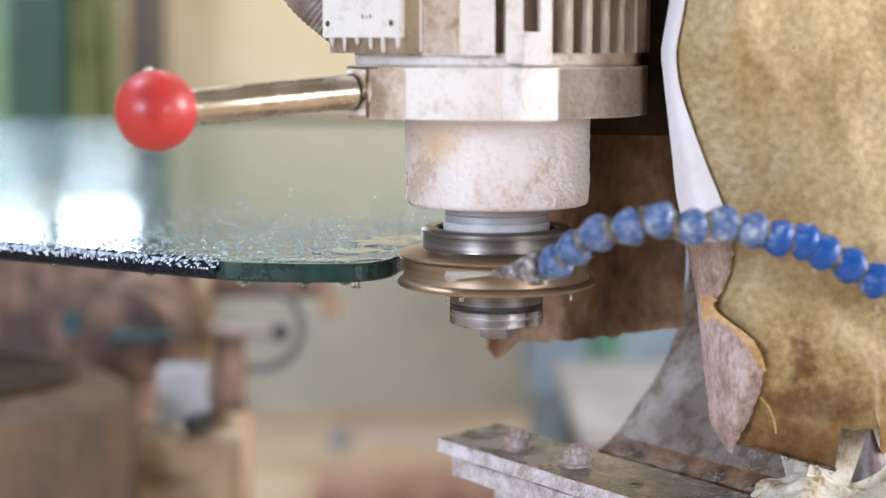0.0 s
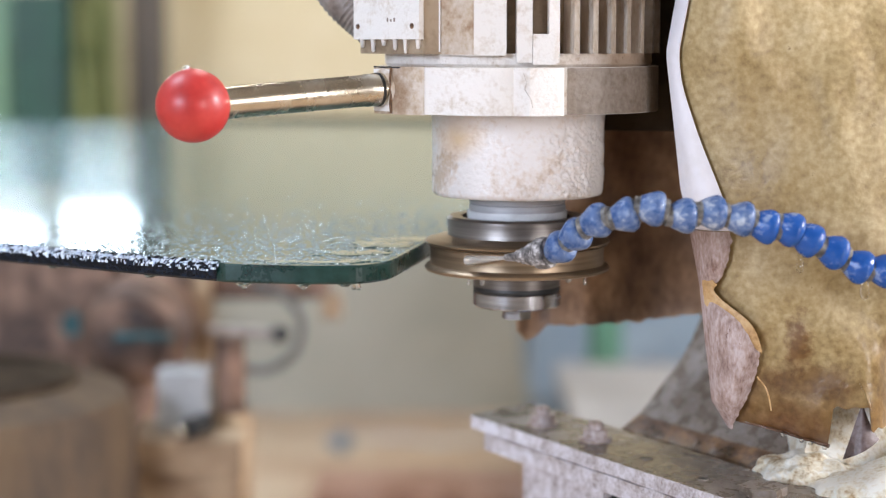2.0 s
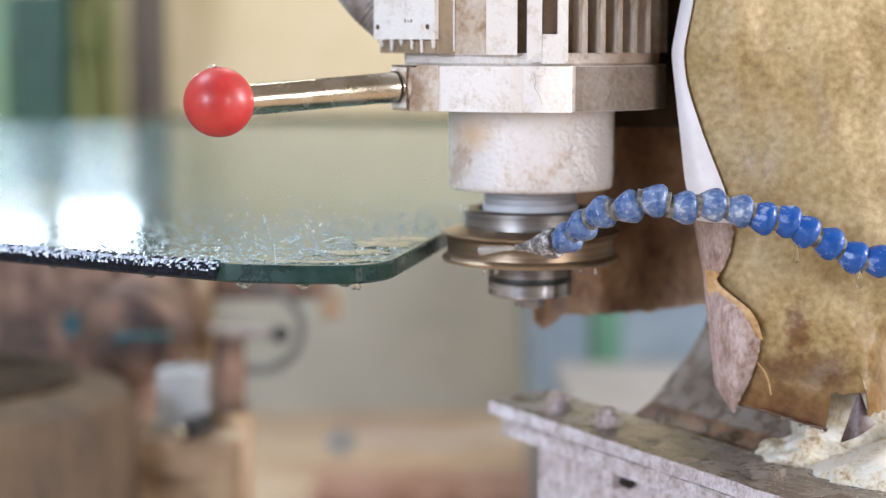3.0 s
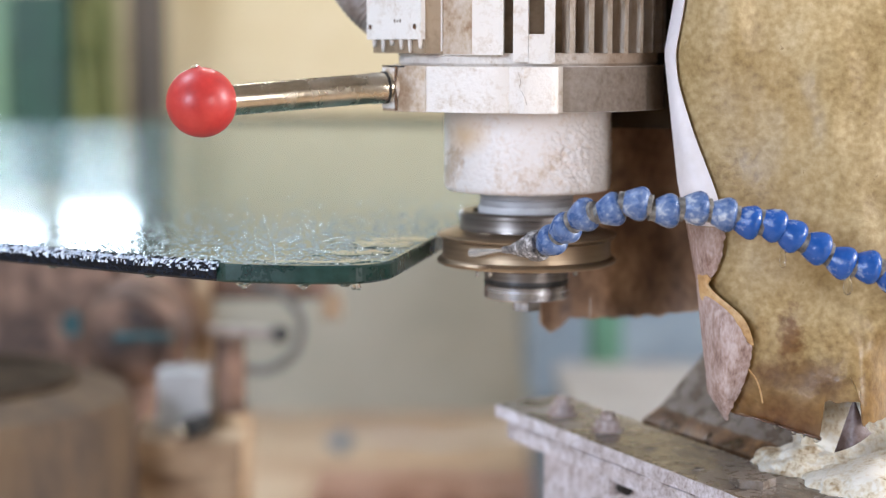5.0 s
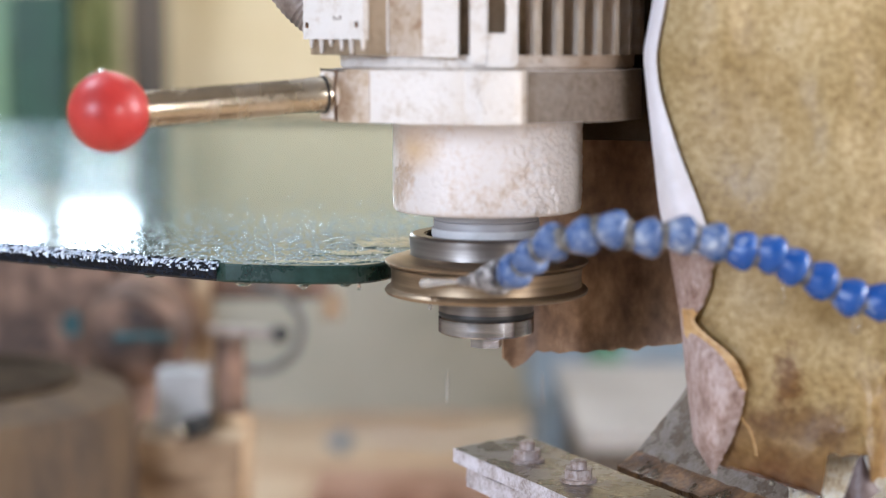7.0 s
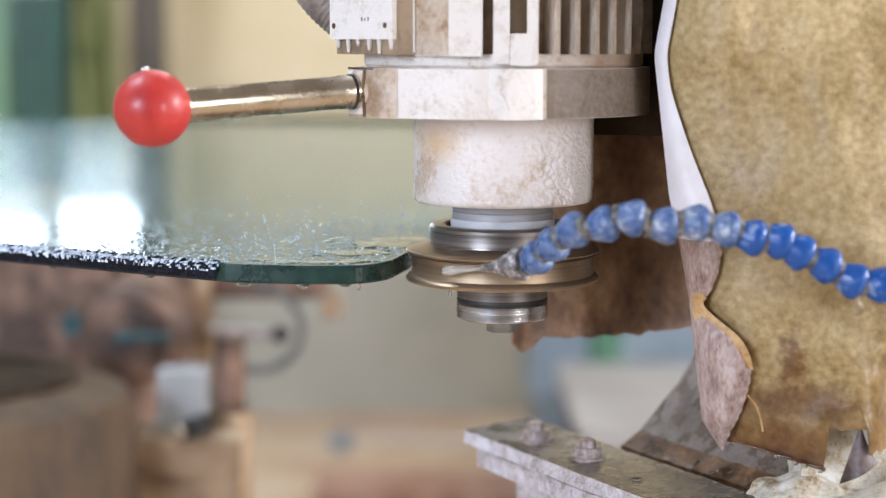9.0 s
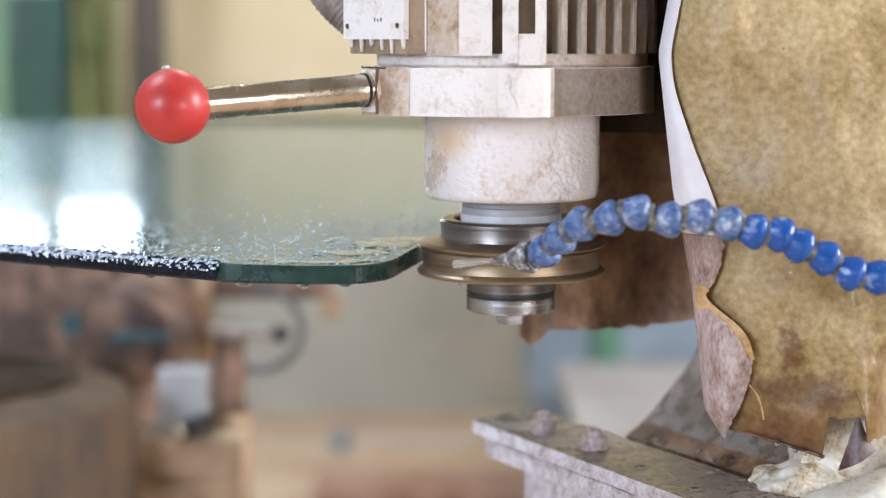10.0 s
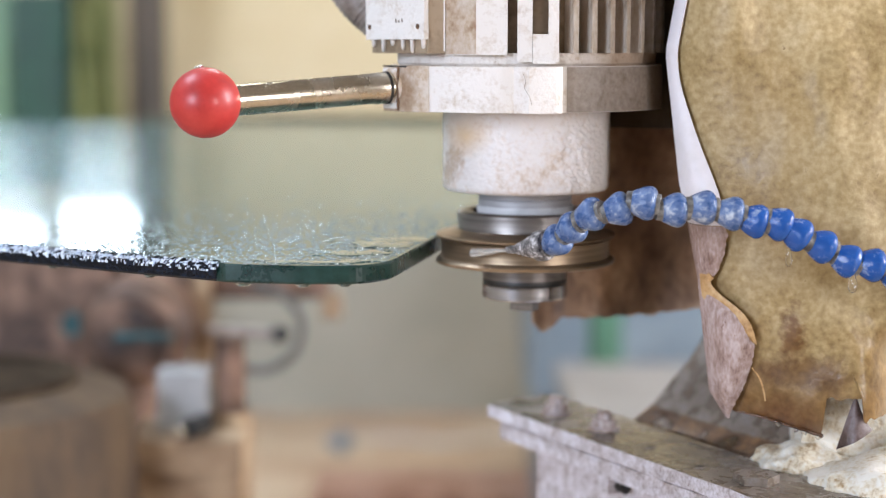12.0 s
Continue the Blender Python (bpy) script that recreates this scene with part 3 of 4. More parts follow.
def holding_stand():
    under = GLASS_TOP - 0.0105
    st = thing("suction_stand", "rust-red iron stand with suction cups under the glass sheet", "machine")
    st.location, st.scale = (-0.487, 2.03, -0.172), (1.16, 1.16, 1.16)
    touch = (under + 0.172) / 1.16
    part("bed", boxed((-0.3, -0.02, 0.735), (0.08, 0.6, touch - 0.068)), RED_BROWN, st, bevel=0.012)
    part("column", lathe([(0, 0.1483), (0.12, 0.1483), (0.12, 0.165), (0.09, 0.19), (0.09, 0.775), (0, 0.775)], 40, pose(0, 0.45, 0)), RED_BROWN, st, smooth=30)
    turn = pose(0.118, -0.06, 0.79, 90)
    part("gear_housing", lathe([(0, -0.1), (0.05, -0.1), (0.054, -0.09), (0.054, 0.03), (0.046, 0.04), (0.04, 0.05), (0, 0.05)], 40, turn), RED_BROWN, st, smooth=30)
    part("end_cover", lathe([(0, 0.05), (0.03, 0.05), (0.03, 0.056), (0, 0.058)], 28, turn), RED_BROWN, st, smooth=30)
    part("cyan_band", boxed((0.105, -0.129, 0.791), (0.16, -0.118, 0.7952)), CYAN, st, "chipped cyan painted strip")
    part("cyan_plate", prism(hexagon(0.013, 0.3), 0, 0.004), CYAN, st, "chipped cyan painted plate").matrix_basis = pose(0.043, -0.022, 0.788, 90)
    part("cyan_pipe", pipe([(0.07, -0.07, 0.77), (0.074, -0.075, 0.757), (0.085, -0.075, 0.744)], 0.006), CYAN, st, smooth=40)
    part("grease_cap", lathe([(0, -0.006), (0.006, -0.004), (0.007, 0), (0.006, 0.004), (0, 0.006)], 14), CHROME, st, smooth=50).location = (0.088, -0.08, 0.748)
    part("riser", boxed((0.165, -0.02, 0.72), (0.182, 0.02, 0.87)), TAN, st, bevel=0.003)
    part("bracket", boxed((0.15, 0.0, 0.81), (0.3, 0.06, 0.835)), RED_BROWN, st, bevel=0.006)
    part("clip", boxed((0.295, -0.01, 0.79), (0.315, 0.02, 0.815)), TAN, st, bevel=0.004)
    for x, y in ((-0.2, 0.05), (0.03, 0.06), (-0.1, 0.4), (0.05, 0.4)):
        cup = part("suction_cup", lathe([(0, -0.07), (0.018, -0.07), (0.018, -0.04), (0.035, -0.032), (0.06, -0.001), (0, -0.001)], 28), RUBBER, st, smooth=40)
        cup.location = (x, y, touch)
    part("rail_arm", boxed((0.0, 0.58, touch - 0.09), (0.06, 0.66, touch - 0.068)), RED_BROWN, st)
    part("stop_rail", boxed((0.0, 0.66, touch - 0.085), (0.64, 0.685, touch + 0.012)), RAIL, st, "dark olive steel stop rail", bevel=0.003)
    part("lever", pipe([(0.18, -0.03, 0.783), (0.253, -0.03, 0.778)], 0.006), CONDUIT, st, smooth=40)
    part("lever_knob", lathe([(0, -0.01), (0.008, -0.007), (0.01, 0), (0.008, 0.007), (0, 0.01)], 16), RUBBER, st, smooth=60).location = (0.255, -0.03, 0.779)
    loop = [(0.232 + 0.045 * math.cos(a), -0.03, 0.784 + 0.043 * math.sin(a)) for a in [radians(d) for d in range(-115, 100, 10)]]
    part("air_hose", pipe(loop, 0.005), HOSE, st, "dark grey looped rubber air hose", smooth=40)
    tb = thing("side_table", "tan painted iron pedestal table with a stub post", "table")
    tb.location, tb.scale = (-0.262, 1.757, -0.215), (1.2, 1.2, 1.2)
    part("tabletop", boxed((-0.048, -0.048, 0.71), (0.048, 0.06, 0.739)), TAN, tb, bevel=0.004)
    part("pedestal", boxed((-0.046, -0.04, 0.195), (0.046, 0.053, 0.71)), TAN, tb, bevel=0.004)
    part("foot", boxed((-0.08, -0.08, 0.1792), (0.08, 0.09, 0.195)), RUST, tb, bevel=0.004)
    part("stub_post", pipe([(0.031, 0.024, 0.738), (0.031, 0.024, 0.817)], 0.0138), RED_BROWN, tb, smooth=40)
    part("post_collar", lathe([(0, 0), (0.018, 0), (0.018, 0.012), (0, 0.012)], 20), TAN, tb, smooth=40).location = (0.031, 0.024, 0.7385)
    part("clamp_screw", pipe([(0.014, -0.012, 0.7475), (0.002, -0.036, 0.7475)], 0.009), RUBBER, tb, smooth=40)
    part("screw_tip", lathe([(0, -0.005), (0.005, -0.0035), (0.006, 0), (0.005, 0.0035), (0, 0.005)], 14), CHROME, tb, smooth=50).location = (-0.005, -0.038, 0.746)
    can = thing("canister", "white plastic canister with rounded shoulders", "canister")
    can.location, can.scale = (-0.272, 1.778, 0.6721), (1.2, 1.2, 1.2)
    part("body", boxed((-0.0215, -0.02, 0), (0.0215, 0.02, 0.05)), WHITE, can, bevel=0.011, segs=3)
    part("cap", lathe([(0, 0.05), (0.009, 0.05), (0.009, 0.053), (0, 0.053)], 20), WHITE, can)
    dr = thing("drum", "dirty brown steel drum on the floor", "drum")
    dr.location, dr.scale = (-0.48, 1.68, 0.052), (1.15, 1.15, 0.94)
    part("shell", lathe([(0, -0.03), (0.15, -0.03), (0.152, 0.25), (0.157, 0.26), (0.152, 0.27), (0.152, 0.5), (0.157, 0.51), (0.152, 0.52), (0.15, 0.69), (0.142, 0.715), (0.1, 0.73), (0.0, 0.73)], 48), OLIVE, dr, smooth=40)
    part("skid", lathe([(0, -0.055), (0.14, -0.055), (0.14, -0.03), (0, -0.03)], 32), DARK, dr)
    part("rim", lathe([(0.085, 0.729), (0.1, 0.729), (0.1, 0.738), (0.085, 0.738), (0.085, 0.729)], 48), MURK, dr, smooth=40)
    part("lid", lathe([(0.0, 0.7305), (0.0845, 0.7305), (0.0845, 0.734), (0.0, 0.734)], 48), MURK, dr, "dark oily lid")


holding_stand()


# ---------------------------------------------------------------- the glass sheet
def glass_outline():
    corner = spline([(-0.122, 0.956, 0), (-0.096, 0.9492, 0), (-0.07, 0.9464, 0), (-0.045, 0.9495, 0), (-0.0315, 0.964, 0), (-0.0265, 0.98, 0)], 6)
    right = [(-0.0265 + 0.209 * k, 0.98 + k) for k in (0.03, 0.1, 0.3, 0.8)]
    return [(v.x, v.y) for v in corner] + right + [(0.29, 2.47), (-1.0, 2.725), (-1.3, 1.655), (-0.7, 1.3), (-0.27, 1.0445), (-0.193, 0.9985), (-0.1275, 0.9594)]


def glass_sheet():
    out = glass_outline()
    gl = thing("glass_sheet", "wet green float glass sheet with a rounded ground corner", "glass")
    z0, z1 = GLASS_TOP - 0.0105, GLASS_TOP
    bm = bmesh.new()
    n = len(out)
    rows = []
    cx, cy = -0.4, 1.7
    for level, (inset, z) in enumerate(((0.0012, z0), (0, z0 + 0.0012), (0, z1 - 0.0012), (0.0012, z1))):
        row = []
        for k, (x, y) in enumerate(out):
            raw = k >= n - 5
            if level > 1:
                inset, z = ((0, z1 - 0.0062) if level == 2 else (0.0088, z1)) if raw else ((0, z1 - 0.0012) if level == 2 else (0.0012, z1))
            d = Vector((cx - x, cy - y)).normalized() * inset
            row.append(bm.verts.new((x + d.x, y + d.y, z)))
        rows.append(row)
    bm.faces.new(rows[0][::-1])
    bm.faces.new(rows[-1])
    for a, b in zip(rows, rows[1:]):
        for i in range(n):
            f = bm.faces.new((a[i], a[(i + 1) % n], b[(i + 1) % n], b[i]))
            f.material_index = 2 if n - 5 <= i < n - 1 else 1
    pl = part("pane", bm, GLASS, gl)
    pl.data.materials.append(GLASS_EDGE)
    pl.data.materials.append(GLASS_RAW)
    pl.visible_shadow = False
    # rough chipped arris along the edge that has not been ground yet
    rnd = random.Random(4)
    a, b = Vector((-0.127, 0.959)), Vector((-0.285, 1.0535))
    d = (b - a).normalized()
    nrm = Vector((-d.y, d.x)) * -1
    if nrm.y > 0:
        nrm = -nrm
    bm = bmesh.new()
    steps, rows_across = 460, 9
    cols = []
    for i in range(steps + 1):
        p = a + (b - a) * (i / steps)
        row = []
        for k in range(rows_across + 1):
            t = k / rows_across
            rough = 0.00055 if t < 0.66 else 0.00003
            q = p + nrm * (-0.0058 + 0.0068 * min(1.0, t * 1.7) + rnd.uniform(-rough, rough) * 0.8)
            drop = 0.0052 * t if t < 0.55 else 0.00286 + 0.011 * (t - 0.55)
            row.append(bm.verts.new((q.x, q.y, z1 + 0.0004 - drop + rnd.uniform(-rough, rough))))
        cols.append(row)
    for i, (r, s) in enumerate(zip(cols, cols[1:])):
        for k in range(rows_across):
            f = bm.faces.new((r[k], s[k], s[k + 1], r[k + 1]))
            chip = noise.noise((i * 0.11, k * 0.55, 2.0)) + 0.7 * noise.noise((i * 0.37, k * 0.9, 7.0)) + 0.25 * rnd.uniform(-1, 1)
            f.material_index = 1 if k < 7 and chip > (0.15, -0.05, -0.1, -0.05, 0.05, 0.2, 0.35)[k] + 0.1 - 0.36 * i / steps else 0
    raw_edge = part("raw_edge", bm, GLASS_RAW, gl, "black chipped unground glass edge with pale splintered flakes")
    raw_edge.data.materials.append(GLASS_FLAKE)
    # beads of water, thickest by the corner
    rnd = random.Random(7)
    bm = bmesh.new()
    for _ in range(6500):
        y = 0.95 + abs(rnd.gauss(0, 0.16))
        lo = -0.122 - (y - 0.956) / 0.598
        hi = -0.0285 + 0.209 * (y - 0.98)
        x = hi - abs(rnd.gauss(0, 0.16)) - 0.001
        if x < lo + 0.006 or y < 0.952 + max(0, (x + 0.045)) * 0.6 or x < -0.3 or (y < 0.962 and x > -0.05):
            continue
        r = rnd.choice((0.0003, 0.0004, 0.0005, 0.0007, 0.0009, 0.0012)) * (0.7 + 0.6 * rnd.random())
        base = [bm.verts.new((x + r * math.cos(k * 1.0472) * rnd.uniform(0.92, 1.1), y + r * math.sin(k * 1.0472) * rnd.uniform(0.92, 1.1), z1 + 0.00005)) for k in range(6)]
        mid = [bm.verts.new((0.65 * v.co.x + 0.35 * x, 0.65 * v.co.y + 0.35 * y, z1 + 0.4 * r)) for v in base]
        top = bm.verts.new((x, y, z1 + 0.55 * r))
        for k in range(6):
            bm.faces.new((base[k], base[(k + 1) % 6], mid[(k + 1) % 6], mid[k]))
            bm.faces.new((mid[k], mid[(k + 1) % 6], top))
    dp = part("water_film", bm, BEADS, gl, "fine beads of water", smooth=80)
    tagged(dp, kind="stuff")
    # flat puddles near the corner and drops hanging under the edge
    rnd = random.Random(21)
    for _ in range(16):
        x, y, r = rnd.uniform(-0.075, -0.03), rnd.uniform(0.985, 1.07), rnd.uniform(0.0012, 0.0028)
        ob = part("water_bead", lathe([(r, 0.0), (r * 0.85, r * 0.12), (r * 0.5, r * 0.2), (0, r * 0.23)], 14), WATER, gl, smooth=80)
        ob.matrix_basis = pose(x, y, z1 + 0.0001, 0, 0, rnd.uniform(0, 180)) @ Matrix.Diagonal((rnd.uniform(0.9, 1.9), 1.0, 1.0, 1))
    for x, y, r in ((-0.05, 1.005, 0.013), (-0.036, 1.045, 0.016), (-0.026, 1.07, 0.014), (-0.085, 0.963, 0.012), (-0.062, 0.96, 0.013), (-0.045, 0.968, 0.01), (-0.105, 0.97, 0.006)):
        bm = lathe([(r, 0.0), (r * 0.97, 0.00022), (r * 0.9, 0.00034), (0, 0.00036)], 48)
        for v in bm.verts:
            h = 1 + 0.42 * noise.noise((v.co.x * 1.3 / r, v.co.y * 1.3 / r, x * 80)) + 0.12 * noise.noise((v.co.x * 5 / r, v.co.y * 5 / r, y * 60))
            v.co.x, v.co.y = v.co.x * h * 1.3, v.co.y * h * (0.6 if y < 0.98 else 1.1)
        part("puddle", bm, WATER, gl, "flat puddle of water", smooth=80).location = (x, y, z1 + 0.0001)
    for x, y, r in ((-0.112, 0.956, 0.0048), (-0.078, 0.951, 0.0044), (-0.055, 0.9525, 0.004), (-0.17, 0.99, 0.004), (-0.235, 1.03, 0.004)):
        ob = part("hanging_drop", lathe([(0, 0.0001), (r, 0), (r * 0.93, -r * 0.2), (r * 0.6, -r * 0.42), (0, -r * 0.5)], 16), WATER, gl, smooth=80)
        ob.location = (x, y, z0 - 0.0002)


glass_sheet()


# ---------------------------------------------------------------- the grinding head, in its own space: the spindle is the z axis
def grinding_head():
    hd = thing("grinding_head", "worn white-painted edge grinder motor with a red-knobbed handle and bronze wheel", "grinder")
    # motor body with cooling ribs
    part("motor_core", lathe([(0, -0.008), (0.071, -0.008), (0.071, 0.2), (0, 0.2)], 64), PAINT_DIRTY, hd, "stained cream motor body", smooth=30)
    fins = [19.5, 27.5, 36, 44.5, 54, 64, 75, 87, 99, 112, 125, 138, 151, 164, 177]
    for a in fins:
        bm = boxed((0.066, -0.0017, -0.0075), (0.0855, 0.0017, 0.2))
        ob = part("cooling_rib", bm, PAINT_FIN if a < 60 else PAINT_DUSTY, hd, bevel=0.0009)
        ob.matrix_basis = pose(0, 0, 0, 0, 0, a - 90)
    part("cooling_rib", prism([(-0.0055, -0.06), (-0.0055, -0.0865), (0.0032, -0.0868), (0.0035, -0.06)], -0.0125, 0.2), PAINT, hd, bevel=0.001)
    part("cooling_rib", prism([(0.0125, -0.06), (0.0125, -0.0862), (0.0185, -0.0855), (0.0185, -0.06)], -0.0125, 0.2), PAINT, hd, bevel=0.001)
    part("rib_block", prism([(0.0034, -0.06), (0.0034, -0.0872), (0.0166, -0.0866), (0.0166, -0.06)], -0.0135, 0.0035), PAINT, hd, bevel=0.001)
    part("mounting_pad", prism([(-0.011, -0.05), (-0.0112, -0.0858), (-0.0292, -0.0842), (-0.05, -0.0655), (-0.0505, -0.05)], -0.0085, 0.2), PAINT, hd, bevel=0.0012)
    part("pad_face", prism([(-0.0296, -0.0843), (-0.0502, -0.0659), (-0.0492, -0.0652), (-0.0286, -0.0835)], -0.008, 0.2), PAINT_STAIN, hd, "rust-stained cream pad face")
    part("pad_edge", prism([(-0.0478, -0.05), (-0.0478, -0.0695), (-0.0497, -0.0685), (-0.0515, -0.05)], -0.0065, 0.2), PAINT, hd, bevel=0.0005)
    # terminal box, turned to the front left
    a, b = Vector((-0.0985, -0.0215)), Vector((-0.0597, -0.0778))
    d = (b - a).normalized()
    ang = math.degrees(math.atan2(d.y, d.x))
    tb = part("terminal_box", boxed((0, 0, 0.0005), ((b - a).length, 0.003, 0.2)), PAINT, hd, "white painted terminal box", bevel=0.0012)
    tb.matrix_basis = pose(a.x, a.y, 0, 0, 0, ang)
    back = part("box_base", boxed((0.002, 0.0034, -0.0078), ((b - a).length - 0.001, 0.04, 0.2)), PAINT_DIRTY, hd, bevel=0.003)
    back.matrix_basis = pose(a.x, a.y, 0, 0, 0, ang)
    ln = (b - a).length
    for k in range(6):
        tooth = part("box_tooth", lathe([(0, -0.0066), (0.0011, -0.0058), (0.0015, -0.001), (0.0017, 0.003), (0, 0.003)], 10), PAINT, tb, smooth=50)
        tooth.matrix_basis = pose(0.006 + k * (ln - 0.011) / 5 + 0.0008 * math.sin(k * 3), 0.0024, -0.0005) @ Matrix.Diagonal((1.0, 1.0, (0.6, 1.0, 0.45, 0.8, 1.1, 0.7)[k], 1))
    for k in (0.005, ln - 0.007):
        sc = part("screw", lathe([(0, 0), (0.0016, 0), (0.0016, 0.0006), (0, 0.0006)], 12), RUST, tb)
        sc.matrix_basis = pose(k, 0, 0.008, 90)
    for j in range(3):
        ink = part("stamped_mark", boxed((0, -0.00015, 0), (0.0015, 0.0002, 0.0022 - 0.0008 * (j % 2))), PAINT_DUSTY, tb)
        ink.matrix_basis = pose(ln * 0.52 + j * 0.0035, 0, 0.0105)
    # ribbed cable conduit from the box
    path = spline([(-0.08, 0.006, 0.004), (-0.092, 0.008, 0.0125), (-0.107, 0.01, 0.0265), (-0.122, 0.013, 0.05), (-0.131, 0.016, 0.08), (-0.133, 0.018, 0.13)], 14)
    part("conduit", pipe(path, 0.013, 20, radii=[0.0132 + 0.0004 * math.cos(i * math.pi) for i in range(len(path))]), CONDUIT, hd, "grey ribbed cable conduit", smooth=50)
    # end flange with lugs
    part("neck", lathe([(0, -0.0155), (0.0785, -0.0155), (0.0805, -0.0135), (0.0805, -0.0075), (0, -0.0075)], 72), PAINT_NECK, hd, smooth=30)
    arc = [(0.0842 * math.cos(radians(t)), 0.0842 * math.sin(radians(t))) for t in range(-73, 201, 4)]
    plan = [(-0.0855, -0.046), (-0.0752, -0.0608), (-0.0563, -0.0747)] + [(0.0936 * math.cos(radians(t)), 0.0936 * math.sin(radians(t))) for t in range(-125, -95, 4)] + [(-0.0075, -0.0915), (0.0012, -0.0968), (0.0165, -0.0945), (0.019, -0.0935), (0.0203, -0.0916), (0.0207, -0.0893), (0.0207, -0.0815)]
    fl = prism(plan + arc, -0.0418, -0.0152)
    flange = part("end_flange", fl, PAINT, hd, "thick worn white end flange with lugs", bevel=0.0026, segs=3, smooth=35)
    part("paint_crack", pipe(spline([(-0.0022, -0.0957, -0.0185), (-0.0006, -0.0969, -0.0235), (-0.0014, -0.0965, -0.027), (0.0016, -0.097, -0.032), (0.003, -0.0968, -0.037)], 5), 0.00011, 6), PAINT_DIRTY, flange, "dark crack in the paint")
    rim = [(0.0846 * math.cos(radians(t)), 0.0846 * math.sin(radians(t))) for t in range(-74, 40, 4)]
    inner = [(0.08 * math.cos(radians(t)), 0.08 * math.sin(radians(t))) for t in range(39, -77, -4)]
    part("flange_rim", prism(rim + inner, -0.0416, -0.0154), PAINT_DUSTY, hd, "grimy unwiped flange rim", bevel=0.0015, smooth=25)
    part("rod_lug", prism([(-0.0858, -0.0462), (-0.0757, -0.0612), (-0.0572, -0.0748), (-0.05, -0.06), (-0.07, -0.03)], -0.0421, -0.0149), PAINT_STAIN, hd, "rust-stained cream clamp lug", bevel=0.002)
    part("lug_face", prism([(-0.0862, -0.0458), (-0.0765, -0.0604), (-0.0752, -0.0596), (-0.085, -0.045)], -0.0405, -0.0165), PAINT, hd, "white wiped lug face", bevel=0.0004)
    top_edge = [(-0.0858, -0.0462), (-0.0757, -0.0614), (-0.071, -0.0648)]
    part("oil_line", roughen(pipe(spline([(x, y, -0.0153) for x, y in top_edge], 6), 0.0004, 8), 0.0006, 400), DARK, hd, "black oily grime line", smooth=60)
    part("weld_bead", pipe([(-0.076, -0.0622, -0.0155), (-0.0764, -0.0624, -0.022), (-0.0759, -0.0622, -0.029), (-0.0764, -0.0623, -0.036), (-0.076, -0.0621, -0.0415)], 0.0007, 8), RUST, hd, "black oily crack", smooth=60)
    # bearing housing with blistered paint
    prof = [(0, -0.0415), (0.0505, -0.0415), (0.0515, -0.043)] + [(0.052, -0.0445 - k * 0.0007) for k in range(66)] + [(0.0518, -0.0912), (0.0513, -0.0922), (0.0502, -0.0931), (0.046, -0.0937), (0, -0.0937)]
    bm = lathe(prof, 380)
    for v in bm.verts:
        r = math.hypot(v.co.x, v.co.y)
        if r > 0.045 and v.co.z < -0.0425 and v.co.y < 0.03:
            ang2 = math.degrees(math.atan2(v.co.y, v.co.x))
            w = math.exp(-((ang2 + 52) / 32) ** 2) * (0.35 + 0.65 * min(1, max(0, (-0.045 - v.co.z) / 0.012))) + 0.75 * math.exp(-(ang2 / 20) ** 2)
            crinkle = 0.6 * (0.4 - abs(noise.noise(v.co * 270)) * 1.4) + 0.3 * noise.noise(v.co * 800) + 0.65 * (0.4 - abs(noise.noise(v.co * 520 + Vector((3, 1, 7)))) * 1.4)
            k = 1 + (0.042 * crinkle + 0.022 * noise.noise(v.co * 95)) * w + 0.006 * noise.noise(v.co * 40) + 0.0016 * noise.noise(v.co * 300)
            v.co.x *= k
            v.co.y *= k
    part("bearing_housing", bm, PAINT_ROUGH, hd, "blistered white bearing housing", smooth=70)
    part("spindle_collar", lathe([(0, -0.093), (0.0292, -0.093), (0.0292, -0.098), (0.0286, -0.0985), (0.0294, -0.099), (0.0294, -0.103), (0, -0.103)], 64), COLLAR, hd, smooth=30)
    part("spindle_ring", lathe([(0, -0.103), (0.0303, -0.103), (0.0306, -0.1055), (0.0303, -0.108), (0, -0.108)], 64), RING, hd, "pale plastic seal ring", smooth=30)
    # clamp handle: steel rod and red ball
    root, ball = Vector((-0.0795, -0.0525, -0.0278)), Vector((-0.1822, -0.1126, -0.0352))
    part("handle_rod", pipe([root, root.lerp(ball, 0.11), root.lerp(ball, 0.115), root.lerp(ball, 0.97)], 0.0086, 32, radii=[0.0094, 0.0094, 0.009, 0.009]), CHROME, hd, "polished steel handle rod", smooth=40)
    part("rod_groove", pipe([root.lerp(ball, 0.035), root.lerp(ball, 0.05)], 0.0097, 32), DARK, hd, "dark groove round the rod", smooth=40)
    dirv = (ball - root).normalized()
    rot = dirv.to_track_quat("Z", "Y").to_matrix().to_4x4()
    part("rod_seat", lathe([(0.0, -0.003), (0.0118, -0.003), (0.0118, 0.001), (0.0108, 0.0022), (0, 0.0022)], 32), PAINT_STAIN, hd, smooth=40).matrix_basis = Matrix.Translation(root) @ rot
    prof = [(0.0201 * math.sin(t), -0.0201 * math.cos(t)) for t in [0.42 + k * (math.pi - 0.42) / 30 for k in range(31)]]
    prof[-1] = (0, 0.0201)
    kn = part("knob", lathe([(0, prof[0][1])] + prof, 56), RED, hd, "glossy red plastic ball knob", smooth=60)
    kn.matrix_basis = Matrix.Translation(ball) @ rot
    part("water_bead", lathe([(0, 0.0018), (0.002, 0.0012), (0.003, 0), (0, 0)], 14), WATER, hd, smooth=70).matrix_basis = pose(ball.x - 0.003, ball.y, ball.z + 0.0199)
